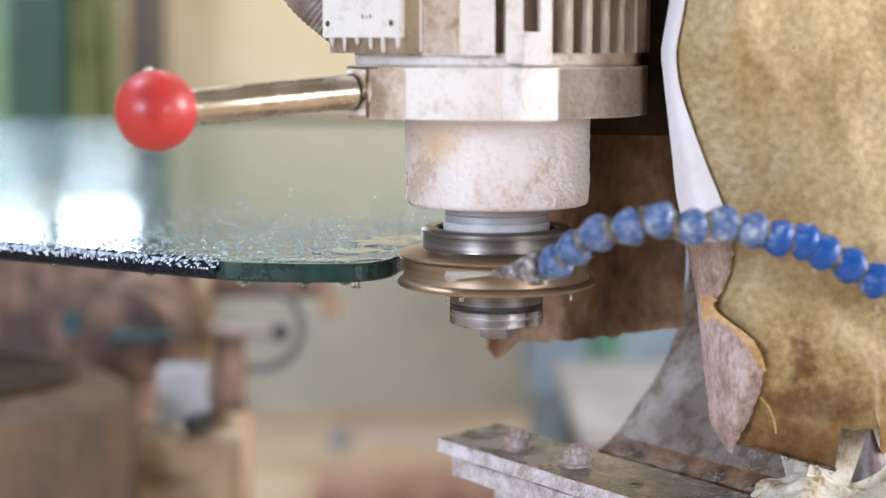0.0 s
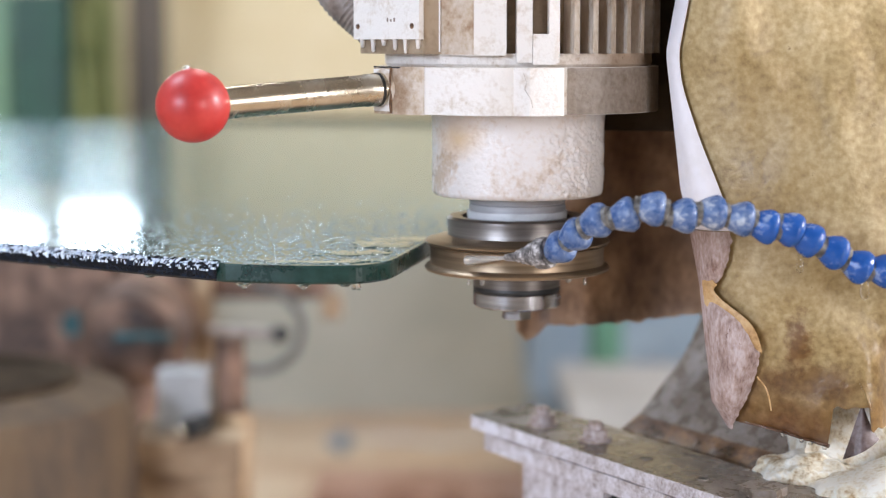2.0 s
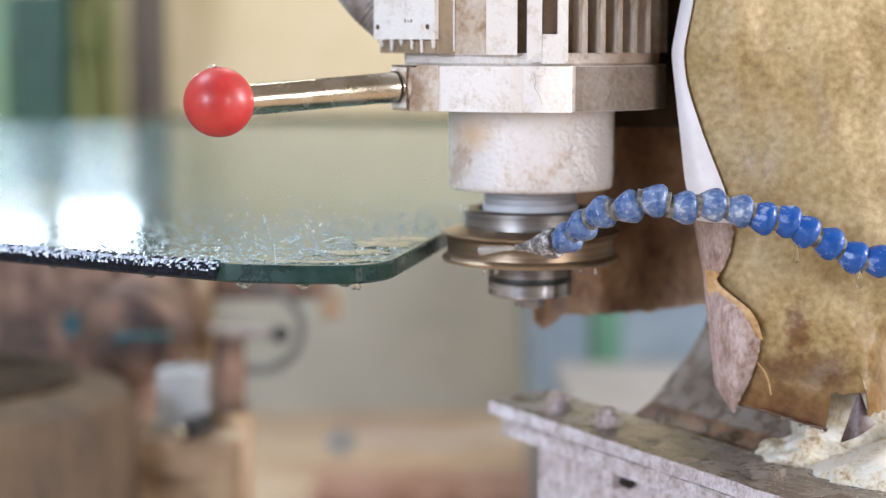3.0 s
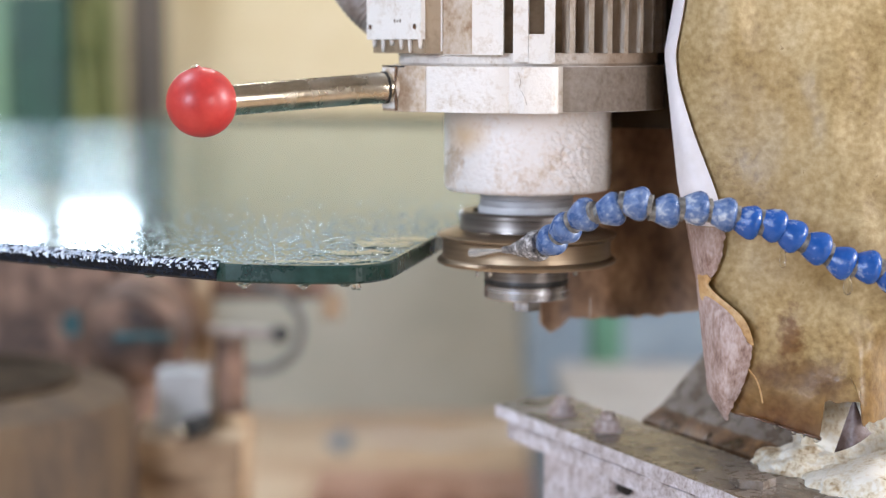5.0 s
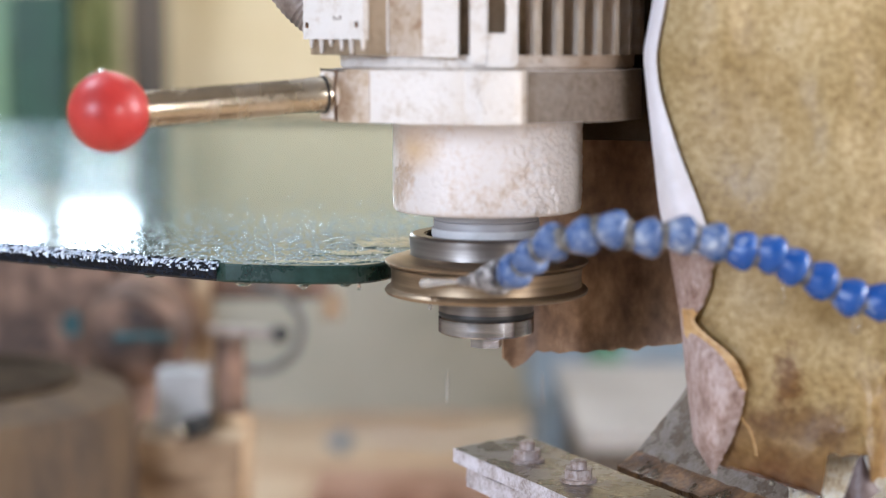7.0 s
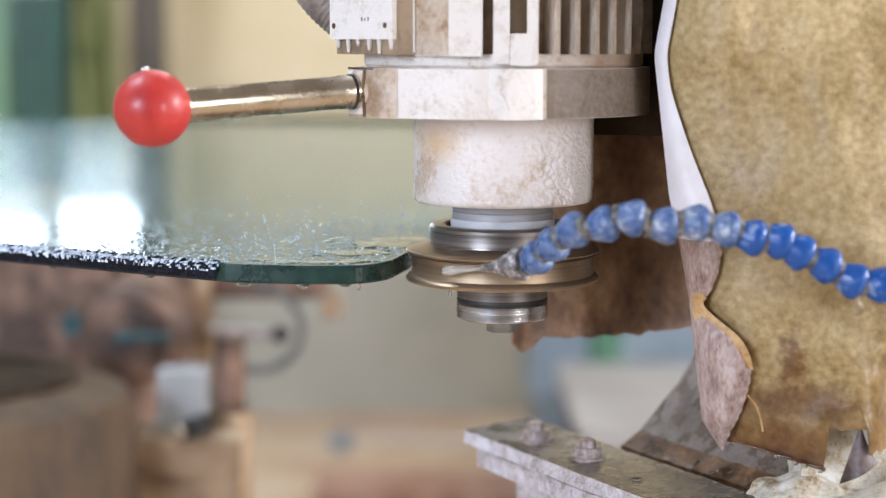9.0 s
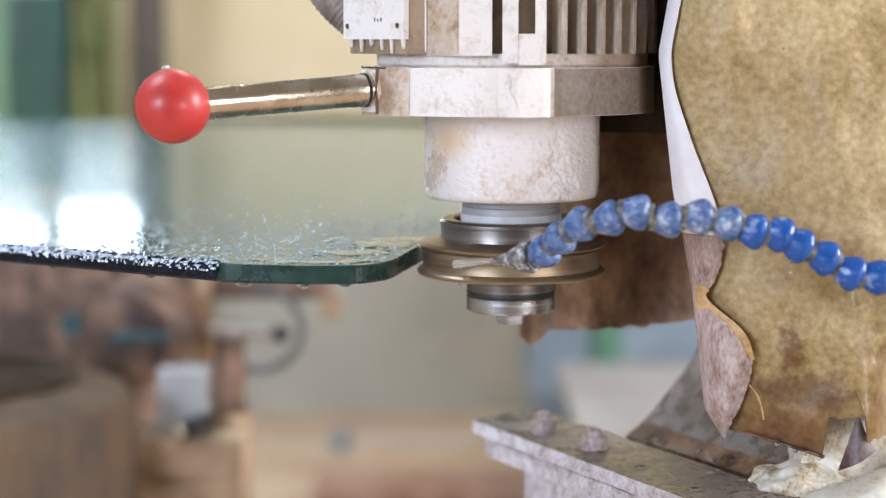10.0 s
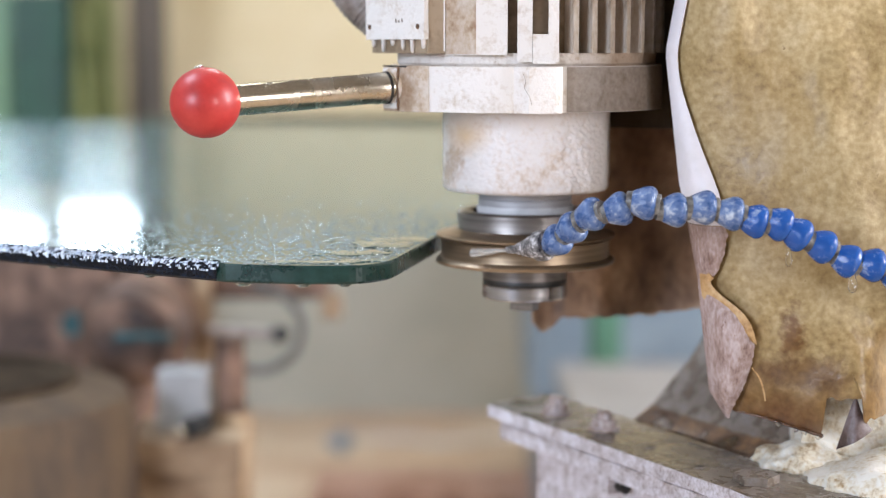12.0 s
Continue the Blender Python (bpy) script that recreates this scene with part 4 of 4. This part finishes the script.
    # the turning wheel
    wh = part("grinding_wheel", lathe([(0.0335, -0.107), (0.0405, -0.1068), (0.0424, -0.1078), (0.0426, -0.1092), (0.0418, -0.1172), (0.0435, -0.1182), (0.052, -0.1196), (0.0555, -0.1206), (0.0566, -0.1214), (0.0564, -0.1224), (0.0545, -0.1232), (0.0552, -0.1238), (0.0534, -0.1246), (0.0529, -0.1300), (0.0534, -0.1352), (0.0558, -0.1362), (0.0567, -0.1376), (0.0562, -0.139), (0.0545, -0.1397), (0.03, -0.1402), (0.0, -0.1402)], 128), WHEEL, hd, "spinning bronze grinding wheel with a grooved rim", smooth=35)
    part("boss", lathe([(0.0, -0.1115), (0.0345, -0.1115), (0.0348, -0.1064), (0.0412, -0.1062), (0.0428, -0.1076), (0.0429, -0.1092), (0.0423, -0.1165), (0.043, -0.1186), (0, -0.1186)], 96), BOSS, wh, "dark brown steel wheel boss", smooth=35)
    part("hub", lathe([(0, -0.139), (0.0268, -0.139), (0.0266, -0.1495), (0, -0.1495)], 72), BOSS, wh, smooth=30)
    part("seal", lathe([(0, -0.149), (0.0262, -0.149), (0.0268, -0.1512), (0.0258, -0.1532), (0, -0.1532)], 72), RUBBER, wh, "black rubber seal", smooth=40)
    part("washer", lathe([(0, -0.1525), (0.026, -0.1525), (0.0268, -0.1533), (0.0268, -0.1612), (0.0258, -0.1621), (0, -0.1621)], 72), STEEL, wh, "bright turned steel clamp washer", smooth=30)
    part("clamp_bolt", prism(hexagon(0.0093), -0.1703, -0.1615), STEEL, wh, bevel=0.0008)
    return hd, wh


def coolant_hose():
    ho = thing("coolant_hose", "blue segmented plastic coolant hose with lime scale and pale nozzle", "hose")
    pts = [(-0.0106, -0.081, -0.1225), (0.008, -0.098, -0.1178), (0.0171, -0.1067, -0.1142), (0.025, -0.1145, -0.1062), (0.0354, -0.125, -0.0972), (0.0505, -0.1295, -0.0936), (0.0645, -0.1337, -0.0892),
           (0.0807, -0.1329, -0.0933), (0.0967, -0.1318, -0.0918), (0.1124, -0.1307, -0.0951), (0.1257, -0.1298, -0.0992), (0.139, -0.1289, -0.1006), (0.1496, -0.1281, -0.1063), (0.1634, -0.1272, -0.1133),
           (0.1776, -0.1262, -0.1213), (0.1914, -0.1253, -0.124), (0.205, -0.123, -0.129), (0.219, -0.12, -0.136), (0.233, -0.116, -0.144), (0.247, -0.111, -0.151), (0.259, -0.1, -0.162), (0.266, -0.085, -0.176)]
    p = [Vector(q) for q in pts]
    prof = [(0.004, -0.0088), (0.0064, -0.0086), (0.0065, -0.0066), (0.0082, -0.0062), (0.0097, -0.0052), (0.0105, -0.0038), (0.0107, -0.0026), (0.0105, -0.0014), (0.0096, 0.0008), (0.0085, 0.0028), (0.0075, 0.0044), (0.0069, 0.0055), (0.0063, 0.0058), (0.006, 0.0086), (0.0036, 0.0086), (0.0036, -0.0086), (0.004, -0.0088)]
    me = part("segment", lathe(prof, 32), BLUE_LIMED, ho, smooth=32)
    me.data.materials.append(NECK)
    for f in me.data.polygons:
        f.material_index = 1 if f.center.z < -0.0065 or f.center.z > 0.0056 else 0
    clean = me.data.copy()
    clean.materials[0] = BLUE
    for i in range(2, len(p)):
        ob = me if i == 2 else new("segment", me.data if i < 10 else clean)
        ob.parent = ho
        d = (p[min(i + 1, len(p) - 1)] - p[i - 1]).normalized()
        wob = Euler((radians(6 * math.sin(i * 2.3)), radians(7 * math.cos(i * 1.7)), radians(i * 41)))
        s = 0.88 if i < 4 else 0.91
        ob.matrix_basis = Matrix.Translation(p[i]) @ (-d).to_track_quat("Z", "Y").to_matrix().to_4x4() @ wob.to_matrix().to_4x4() @ Matrix.Diagonal((s, s, 1.1, 1))
    # nozzle: three stepped rings to a fine tip
    d = (p[0] - p[1]).normalized()
    rot = d.to_track_quat("Z", "Y").to_matrix().to_4x4()
    part("nozzle_base", lathe([(0, -0.006), (0.0085, -0.006), (0.0092, -0.003), (0.0088, 0.001), (0.006, 0.0035), (0, 0.0035)], 24), SCALE, ho, "lime-crusted nozzle collar", smooth=40).matrix_basis = Matrix.Translation(p[1]) @ rot
    ln = (p[0] - p[1]).length
    bm = lathe([(0, 0.003), (0.0066, 0.003), (0.0064, 0.007), (0.0053, 0.0075), (0.0056, 0.0095), (0.0044, 0.0112), (0.0047, 0.013), (0.0034, 0.015), (0.0037, 0.0165), (0.0026, 0.019), (0.0021, ln), (0, ln)], 22)
    roughen(bm, 0.0005, 500)
    part("nozzle", bm, SCALE, ho, "lime-crusted tapering nozzle", smooth=50).matrix_basis = Matrix.Translation(p[1]) @ rot
    # jet of water on the wheel
    tip = p[0]
    end = Vector((-0.0315, -0.0462, -0.1285))
    bm = bmesh.new()
    pipe([tip.lerp(end, k / 8) for k in range(9)], 0.002, 10, bm, [0.001 + 0.00025 * k for k in range(9)])
    part("water_jet", roughen(bm, 0.0004, 300), MILK, ho, "thin jet of coolant water", smooth=70)
    # drops that hang under the segments
    for i, dx, r in ((14, 0.004, 0.0026), (12, -0.004, 0.0019)):
        ob = part("hanging_drop", lathe([(0, 0.004), (r * 0.5, 0.003), (r * 0.9, -0.001), (r, -0.0045), (r * 0.7, -0.0068), (0, -0.0078)], 16), WATER, ho, smooth=70)
        ob.location = p[i] + Vector((dx, -0.002, -0.0108))
    return ho


def paper_cover():
    pc = thing("paper_cover", "stained tan kraft paper wrapped round the machine column, torn hem", "paper")
    zs = [-0.24, -0.2253, -0.2089, -0.1749, -0.1413, -0.1079, -0.0846, -0.0419, -0.0076, 0.0231, 0.2]
    ls = [0.126, 0.121, 0.1108, 0.1068, 0.1029, 0.0966, 0.0913, 0.0863, 0.0824, 0.0876, 0.118]

    hx = [0.12, 0.14, 0.1755, 0.1762, 0.197, 0.198, 0.21, 0.33]
    hz = [-0.2215, -0.2235, -0.2325, -0.2095, -0.2075, -0.222, -0.22, -0.236]

    def skin(x, z, x0):
        k = min(1.0, max(0, (x - x0) / 0.045))
        ridge = 0.128 - 0.42 * z
        y = -0.056 - 0.03 * math.sin(min(1.0, max(0.0, (x - x0) / (ridge - x0))) * math.pi * 0.5) + 0.9 * max(0.0, x - ridge) ** 2 + 18 * max(0.0, x - 0.235) ** 2 + 0.02 * max(0.0, -0.1 - z) + 0.06 * (z + 0.1)
        crease = (x - 0.212) * 0.62 + (z + 0.168) * 0.78
        y += 0.007 * math.exp(-(crease / 0.013) ** 2) * min(1.0, max(0.0, (x - 0.165) / 0.03)) * min(1.0, max(0.0, (-0.11 - z) / 0.03))
        y += 55.0 * max(0.0, x - 0.194) ** 2 * min(1.0, max(0.0, (-0.165 - z) / 0.02))
        y = min(y, 0.03 + 0.2 * (x - 0.2))
        return y + k * (0.006 * noise.noise((x * 16, z * 8, 0.3)) + 0.0022 * noise.noise((x * 60, z * 40, 2.3)) + 0.003 * math.sin(x * 42 - z * 30 + 1.2))

    def main(u, v):
        z = -0.236 + v * 0.436
        x0 = lerp(z, zs, ls) + 0.0008
        x = x0 + u * (0.33 - x0)
        xb = 0.1235 + u * 0.2065
        w = max(0.0, 1 - v * 9)
        z += w * (lerp(xb, hx, hz) + 0.236 + 0.0025 * noise.noise((xb * 220, 0, 5)))
        x = x * (1 - w) + xb * w if u > 0.1 else x
        y = skin(x, z, x0)
        return (x, y, z)
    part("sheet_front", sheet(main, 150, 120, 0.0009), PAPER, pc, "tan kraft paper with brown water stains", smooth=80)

    # the margin folded back to the front, white above and soaked below
    rz = [-0.2253, -0.2231, -0.21, -0.1943, -0.1774, -0.1606, -0.1446, -0.1339, -0.114, -0.0908, -0.0514, -0.0157, 0.023, 0.2]
    rx = [0.1212, 0.1225, 0.1278, 0.133, 0.1346, 0.1285, 0.1095, 0.1145, 0.1181, 0.1137, 0.0988, 0.0891, 0.0932, 0.123]

    right = spline([(x, 0, z) for z, x in zip(rz, rx)], 6)
    rz, rx = [v.z for v in right], [v.x for v in right]

    def flap(lo, hi, jag):
        def f(u, v):
            z = lo + v * (hi - lo)
            x0, x1 = lerp(z, zs, ls), lerp(z, rz, rx)
            j = jag * noise.noise((z * 260, 3.1, 0)) + 0.5 * jag * noise.noise((z * 700, 9.1, 0))
            x = x0 + u * (x1 - x0 + j)
            y = skin(x, z, x0) - 0.0014 - 0.008 * math.sin(u ** 0.7 * math.pi) * (x1 - x0) / 0.02 - 0.003 * u
            return (x, y + 0.0015 * noise.noise((x * 50, z * 40, 8)), z)
        return f
    part("white_margin", sheet(flap(-0.108, 0.2, 0.0), 10, 60, 0.0008), PAPER_EDGE, pc, "white paper lining folded outward", smooth=80)
    part("torn_flap", sheet(flap(-0.2253, -0.1085, 0.0012), 14, 90, 0.0008), PAPER_TORN, pc, "pinkish soaked torn paper flap", smooth=80)

    def curl(u, v):
        z = -0.1395 - 0.038 * v
        x1 = lerp(z, rz, rx)
        wide = 0.003 + 0.014 * math.sin(min(1.0, v * 1.05) ** 0.8 * math.pi)
        left = max(x1 + 0.0008 - wide, lerp(z, zs, ls) + 0.0012)
        x = left + (x1 + 0.0008 - left) * u
        return (x, skin(x, z, lerp(z, zs, ls)) - 0.0062 - 0.0012 * math.sin(u * math.pi * 0.9), z + 0.003 * (1 - u))
    part("curled_fold", sheet(curl, 8, 24, 0.0008), ORANGE, pc, "orange wet curled paper fold", smooth=80)

    def corner(u, v):
        z = -0.2395 + 0.0335 * v + 0.012 * u * (1 - v) * (1 - v)
        x = 0.1835 + 0.0105 * v + u * (1 - v) * 0.021
        return (x, -0.083 - 0.006 * math.sin(u * 3) * (1 - v), z)
    part("torn_corner", sheet(corner, 12, 16, 0.0008), PAPER_CORNER, pc, "purple-brown soaked torn paper corner", smooth=80)
    lip = []
    for i in range(40):
        x = 0.127 + 0.0482 * i / 39
        z = lerp(x, hx, hz)
        lip.append((x, skin(x, z, lerp(z, zs, ls)) - 0.0006, z + 0.0008))
    part("soaked_lip", roughen(pipe(lip, 0.0014, 10, radii=[0.0004 + 0.0008 * i / 39 for i in range(40)]), 0.0005, 140), HEM, pc, "dark glossy soaked hem", smooth=70)
    for i in (19, 27, 31, 37):
        part("water_bead", lathe([(0, 0.0014), (0.0012, 0.0008), (0.0016, -0.0004), (0.001, -0.0016), (0, -0.002)], 14), WATER, pc, smooth=80).location = Vector(lip[i]) + Vector((0, -0.0016, -0.0006))
    part("loose_fibre", pipe(spline([(0.133, -0.083, -0.191), (0.137, -0.086, -0.196), (0.1395, -0.087, -0.203), (0.141, -0.086, -0.21)], 4), 0.0005, 6), ORANGE, pc)
    return pc


DX, DY = 0.53, -0.848           # the bed plate runs this way
NX, NY = 0.848, 0.53            # and this is square to it


def along(s, n, origin=(-0.025, 0.11)):
    return (origin[0] + s * DX + n * NX, origin[1] + s * DY + n * NY)


def bed_plate():
    bp = thing("bed_plate", "lime-crusted steel bed plate with rusty bolts", "machine part")
    z = -0.2553
    bm = bmesh.new()
    prism([along(0, 0), along(0.42, 0), along(0.42, 0.058), along(-0.008, 0.058)], z - 0.009, z, bm)
    bmesh.ops.subdivide_edges(bm, edges=bm.edges, cuts=24, use_grid_fill=True)
    bm.normal_update()
    for f in bm.faces:
        f.material_index = 1 if f.normal.z > 0.7 else 0
    part("top_plate", roughen(bm, 0.0007, 160), PLATE, bp, "wet grey steel top plate with crusted pale sides", smooth=50).data.materials.append(PLATE_WET)
    bm = prism([along(0.012, 0.0035), along(0.42, 0.0035), along(0.42, 0.058), along(0.012, 0.058)], z - 0.0225, z - 0.011)
    bmesh.ops.subdivide_edges(bm, edges=bm.edges, cuts=24, use_grid_fill=True)
    part("lower_plate", roughen(bm, 0.0009, 140), PLATE, bp, smooth=50)
    part("spacer", prism([along(0.014, 0.008), along(0.42, 0.008), along(0.42, 0.055), along(0.014, 0.055)], z - 0.0115, z - 0.0085), DARK, bp)
    part("web", prism([along(0.034, 0.02), along(0.42, 0.02), along(0.42, 0.052), along(0.034, 0.052)], -0.62, z - 0.022), PLATE, bp, "pale crusted steel web", bevel=0.003)
    part("foot", prism([along(0.0, -0.03), along(0.44, -0.03), along(0.44, 0.085), along(0.0, 0.085)], -EYE, -0.61), RUST, bp, bevel=0.01)
    for x, y in ((0.0222, 0.0795), (0.0529, 0.0332)):
        b = part("bolt", prism(shifted(hexagon(0.0088, 0.4), x, y), z + 0.0015, z + 0.0075), NUT, bp, "crusted rusty hex nut", bevel=0.001)
        part("stud", lathe([(0, 0), (0.0048, 0), (0.0048, 0.0042), (0.0038, 0.0052), (0, 0.0052)], 14), NUT, b, smooth=40).location = (x, y, z + 0.0073)
        part("washer", lathe([(0, 0), (0.0108, 0), (0.0104, 0.0018), (0, 0.0018)], 22), NUT, b, smooth=40).location = (x, y, z)
    part("bolt", prism(shifted(hexagon(0.0135, 0.9), 0.1349, -0.099), z, z + 0.0048), CAST, bp, "worn grey hex bolt head", bevel=0.0018)
    for s, wide in ((0.128, 0.012), (0.205, 0.012)):
        block = part("hinge_block", prism([along(s, 0.006), along(s + wide, 0.006), along(s + wide, 0.021), along(s, 0.021)], z - 0.034, z - 0.0222), PLATE, bp, "pale crusted hinge block", bevel=0.002)
        part("hinge_pin", pipe([(*along(s + wide + 0.001, 0.0145), z - 0.029), (*along(s + wide + 0.008, 0.0145), z - 0.029)], 0.004), DARK, block, smooth=40)
    for x, y in ((0.0795, -0.0155), (0.106, -0.0655)):
        part("bolt_hole", lathe([(0.0028, 0.0006), (0.0042, 0.0006), (0.0046, 0.0), (0.0046, -0.001), (0.0028, -0.001), (0.0028, 0.0006)], 22), PLATE_WET, bp, smooth=40).location = (x, y, z)
        part("bolt_hole", lathe([(0, 0.0004), (0.0029, 0.0004), (0.0029, -0.001), (0, -0.001)], 18), DARK, bp).location = (x, y, z)
    return bp


def column():
    co = thing("machine_column", "mottled grey cast iron column foot with a rusty edge", "machine part")
    org = (0.0797, 0.1)
    prof = [(-0.002, -0.2755), (-0.002, -0.2622), (0.003, -0.2602), (0.012, -0.2545), (0.021, -0.2465), (0.03, -0.238), (0.045, -0.2235), (0.058, -0.2075), (0.068, -0.188), (0.076, -0.16), (0.081, -0.12), (0.084, 0.2), (0.13, 0.2), (0.13, -0.2755)]
    bm = bmesh.new()
    rows = []
    steps = 34
    for i in range(steps + 1):
        s = 0.17 * i / steps
        rows.append([bm.verts.new((*along(s, n, org), z)) for n, z in prof])
    k = len(prof)
    for a, b in zip(rows, rows[1:]):
        for j in range(k):
            f = bm.faces.new((a[j], a[(j + 1) % k], b[(j + 1) % k], b[j]))
            f.material_index = 1 if j < 3 else 0
    bm.faces.new(rows[0])
    bm.faces.new(rows[-1][::-1])
    ob = part("foot", roughen(bm, 0.0012, 90), CAST, co, smooth=60)
    ob.data.materials.append(RUST)
    part("base_block", prism([along(0.15, 0.0, org), along(0.36, 0.0, org), along(0.36, 0.16, org), along(0.15, 0.16, org)], -0.2755, -0.262), RUST, co, bevel=0.003)
    part("pedestal", prism([along(0.02, 0.01, org), along(0.34, 0.01, org), along(0.34, 0.11, org), along(0.02, 0.11, org)], -EYE, -0.274), RUST, co, bevel=0.005)
    casing = prism([(0.169, -0.06), (0.33, -0.056), (0.33, 0.06), (0.169, 0.06)], -0.262, -0.12)
    bmesh.ops.subdivide_edges(casing, edges=casing.edges, cuts=30, use_grid_fill=True)
    part("casing", roughen(roughen(casing, 0.004, 45), 0.0012, 240), CRUST, co, "cream crusted column casing", smooth=60)
    for x, y, z, r, tall in ((0.171, -0.056, -0.2615, 0.03, 0.64), (0.215, -0.095, -0.27, 0.05, 0.6), (0.265, -0.08, -0.262, 0.046, 0.75)):
        bm = bmesh.new()
        bmesh.ops.create_icosphere(bm, subdivisions=5, radius=1)
        for v in bm.verts:
            n = v.co.copy()
            n = Vector([math.copysign(abs(q) ** 0.72, q) for q in n])
            seed = Vector((x * 99, x * 70, 0))
            h = 1 + 0.16 * noise.noise(n * 1.6 + seed) + 0.1 * noise.noise(n * 4 + seed) + 0.045 * (0.4 - abs(noise.noise(n * 11 + seed)))
            v.co = Vector((n.x * r * h, n.y * r * h * 0.8, n.z * r * h * tall)) + Vector((x, y, z))
        part("lime_crust", bm, CRUST, co, "cream and ochre lumpy lime crust", smooth=60)
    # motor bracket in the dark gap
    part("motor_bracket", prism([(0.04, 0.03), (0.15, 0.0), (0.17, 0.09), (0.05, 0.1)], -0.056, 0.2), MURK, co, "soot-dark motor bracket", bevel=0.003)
    return co


def hide_curtain():
    hc = thing("hide_curtain", "dark brown stiff hide splash curtain with a ragged hem", "curtain")
    bx = [0.008, 0.0126, 0.0281, 0.045, 0.0651, 0.09, 0.1273, 0.16]
    bz = [-0.197, -0.2047, -0.1928, -0.19, -0.1889, -0.1905, -0.183, -0.183]

    def f(u, v):
        x = 0.007 + 0.125 * u
        z0 = lerp(x, bx, bz) + 0.003 * noise.noise((x * 130, 1, 1))
        z = z0 + (0.02 - z0) * v
        y = 0.1 + 0.008 * math.sin(x * 85) + 0.006 * noise.noise((x * 30, z * 20, 4))
        return (x - 0.004 * v, y, z)
    part("hide", sheet(f, 60, 50, 0.002), LEATHER, hc, smooth=80)
    part("hanger", pipe([(0.0, 0.104, 0.02), (0.14, 0.104, 0.02)], 0.004), DARK, hc, smooth=40)
    return hc


HEAD, SPINNER = grinding_head()
HOSE_THING, COVER, PLATE_THING, COLUMN, CURTAIN = coolant_hose(), paper_cover(), bed_plate(), column(), hide_curtain()


def falling_drop(x, y, z, length, r, material):
    dr = tagged(part("water_drop", lathe([(0, length), (r * 0.5, length * 0.75), (r, length * 0.35), (r * 0.95, length * 0.12), (r * 0.5, length * 0.02), (0, 0)], 14), material, smooth=70),
                "falling drop of coolant water", "water drop", "falling drops")
    dr.location = (x, y, z)
    return dr


# release time and place of the drops that leave the underside of the sheet
DROPS = [(0.52, -0.047, 0.953, 0.936), (1.55, -0.078, 0.953, 0.936), (5.55, -0.05, 0.954, 0.936), (6.52, -0.112, 0.957, 0.936), (9.55, -0.047, 0.953, 0.936), (11.05, -0.078, 0.953, 0.936)]
DROP_THINGS = [falling_drop(x, y, z, 0.004, 0.0014, WATER) for t, x, y, z in DROPS]
# and of those that drip from the nozzle collar and the wheel as they travel
NOZZLE_DRIP = (0.006, -0.097, -0.1265)
DRIPS = [(2.42, NOZZLE_DRIP, 0.018, 0.0021), (10.425, NOZZLE_DRIP, 0.018, 0.0021), (4.92, (0.04, -0.02, -0.147), 0.006, 0.0011), (6.61, (-0.022, -0.02, -0.147), 0.007, 0.0017),
         (6.9, (-0.022, -0.012, -0.147), 0.007, 0.0017), (6.915, (0.031, -0.01, -0.147), 0.007, 0.0017), (10.51, (-0.03, -0.02, -0.147), 0.006, 0.0011)]
DRIP_THINGS = [falling_drop(0.05, 0.98, 0.95, length, r, MILK) for t, place, length, r in DRIPS]


# ---------------------------------------------------------------- what moves
def motions():
    way = [(0, 0.0306, 0.9756, 4.89), (0.5, 0.0316, 0.981, 3.8), (1, 0.0355, 1.0002, 2.85), (1.5, 0.0405, 1.0226, 1.75), (2, 0.0454, 1.0474, 0.73), (2.5, 0.0502, 1.07, -0.05), (3, 0.0559, 1.0942, -0.95),
           (3.4, 0.0592, 1.1115, -1.7), (3.8, 0.061, 1.1225, -2.6), (4.2, 0.0607, 1.123, -3.5), (4.6, 0.058, 1.1085, -4.3),
           (5, 0.0529, 1.0813, -4.7), (5.5, 0.044, 1.039, -4.75), (6, 0.0357, 0.9985, -4.75), (6.5, 0.0298, 0.9693, -4.3), (7, 0.0242, 0.9496, -3.6),
           (7.4, 0.0225, 0.9425, -3.0), (7.8, 0.0235, 0.9475, -2.5), (8.2, 0.0268, 0.963, -2.15), (8.6, 0.0315, 0.985, -1.95),
           (9, 0.0349, 1.0013, -1.9), (9.5, 0.038, 1.0161, -1.92), (10, 0.041, 1.0306, -2.05), (10.5, 0.0436, 1.0435, -2.17), (11, 0.0462, 1.0565, -2.3), (11.5, 0.0489, 1.0685, -2.38), (12, 0.0519, 1.0822, -2.4)]
    rows = [(t, pose(x, y, EYE, 0, 0, a)) for t, x, y, a in way]
    for ob in (HEAD, HOSE_THING, COVER, PLATE_THING, COLUMN, CURTAIN):
        walk(ob, rows)
    walk(SPINNER, [(k / 10, pose(0, 0, 0, 0, 0, 80 * k)) for k in range(121)])
    def fall(t, x, y, z):
        rows = [(t + k / 30, pose(x, y, z - 4.9 * (k / 30) ** 2)) for k in range(1, 13)]
        return rows + [(t + 0.45, pose(x, y, 0.001)), (12, pose(x, y, 0.001))]
    for ob, (t, x, y, z) in zip(DROP_THINGS, DROPS):
        walk(ob, [(0, pose(x, y, z)), (t - 0.1, pose(x, y, z)), (t, pose(x, y, z))] + fall(t, x, y, z))
    ts, xs, ys, turns = zip(*way)
    for ob, (t, place, length, r) in zip(DRIP_THINGS, DRIPS):
        held = []
        for q in [q for q in ts if q < t - 0.05] + [t]:
            held.append((q, Matrix.Translation(pose(lerp(q, ts, xs), lerp(q, ts, ys), EYE, 0, 0, lerp(q, ts, turns)) @ Vector(place))))
        walk(ob, held + fall(t, *held[-1][1].translation))


motions()
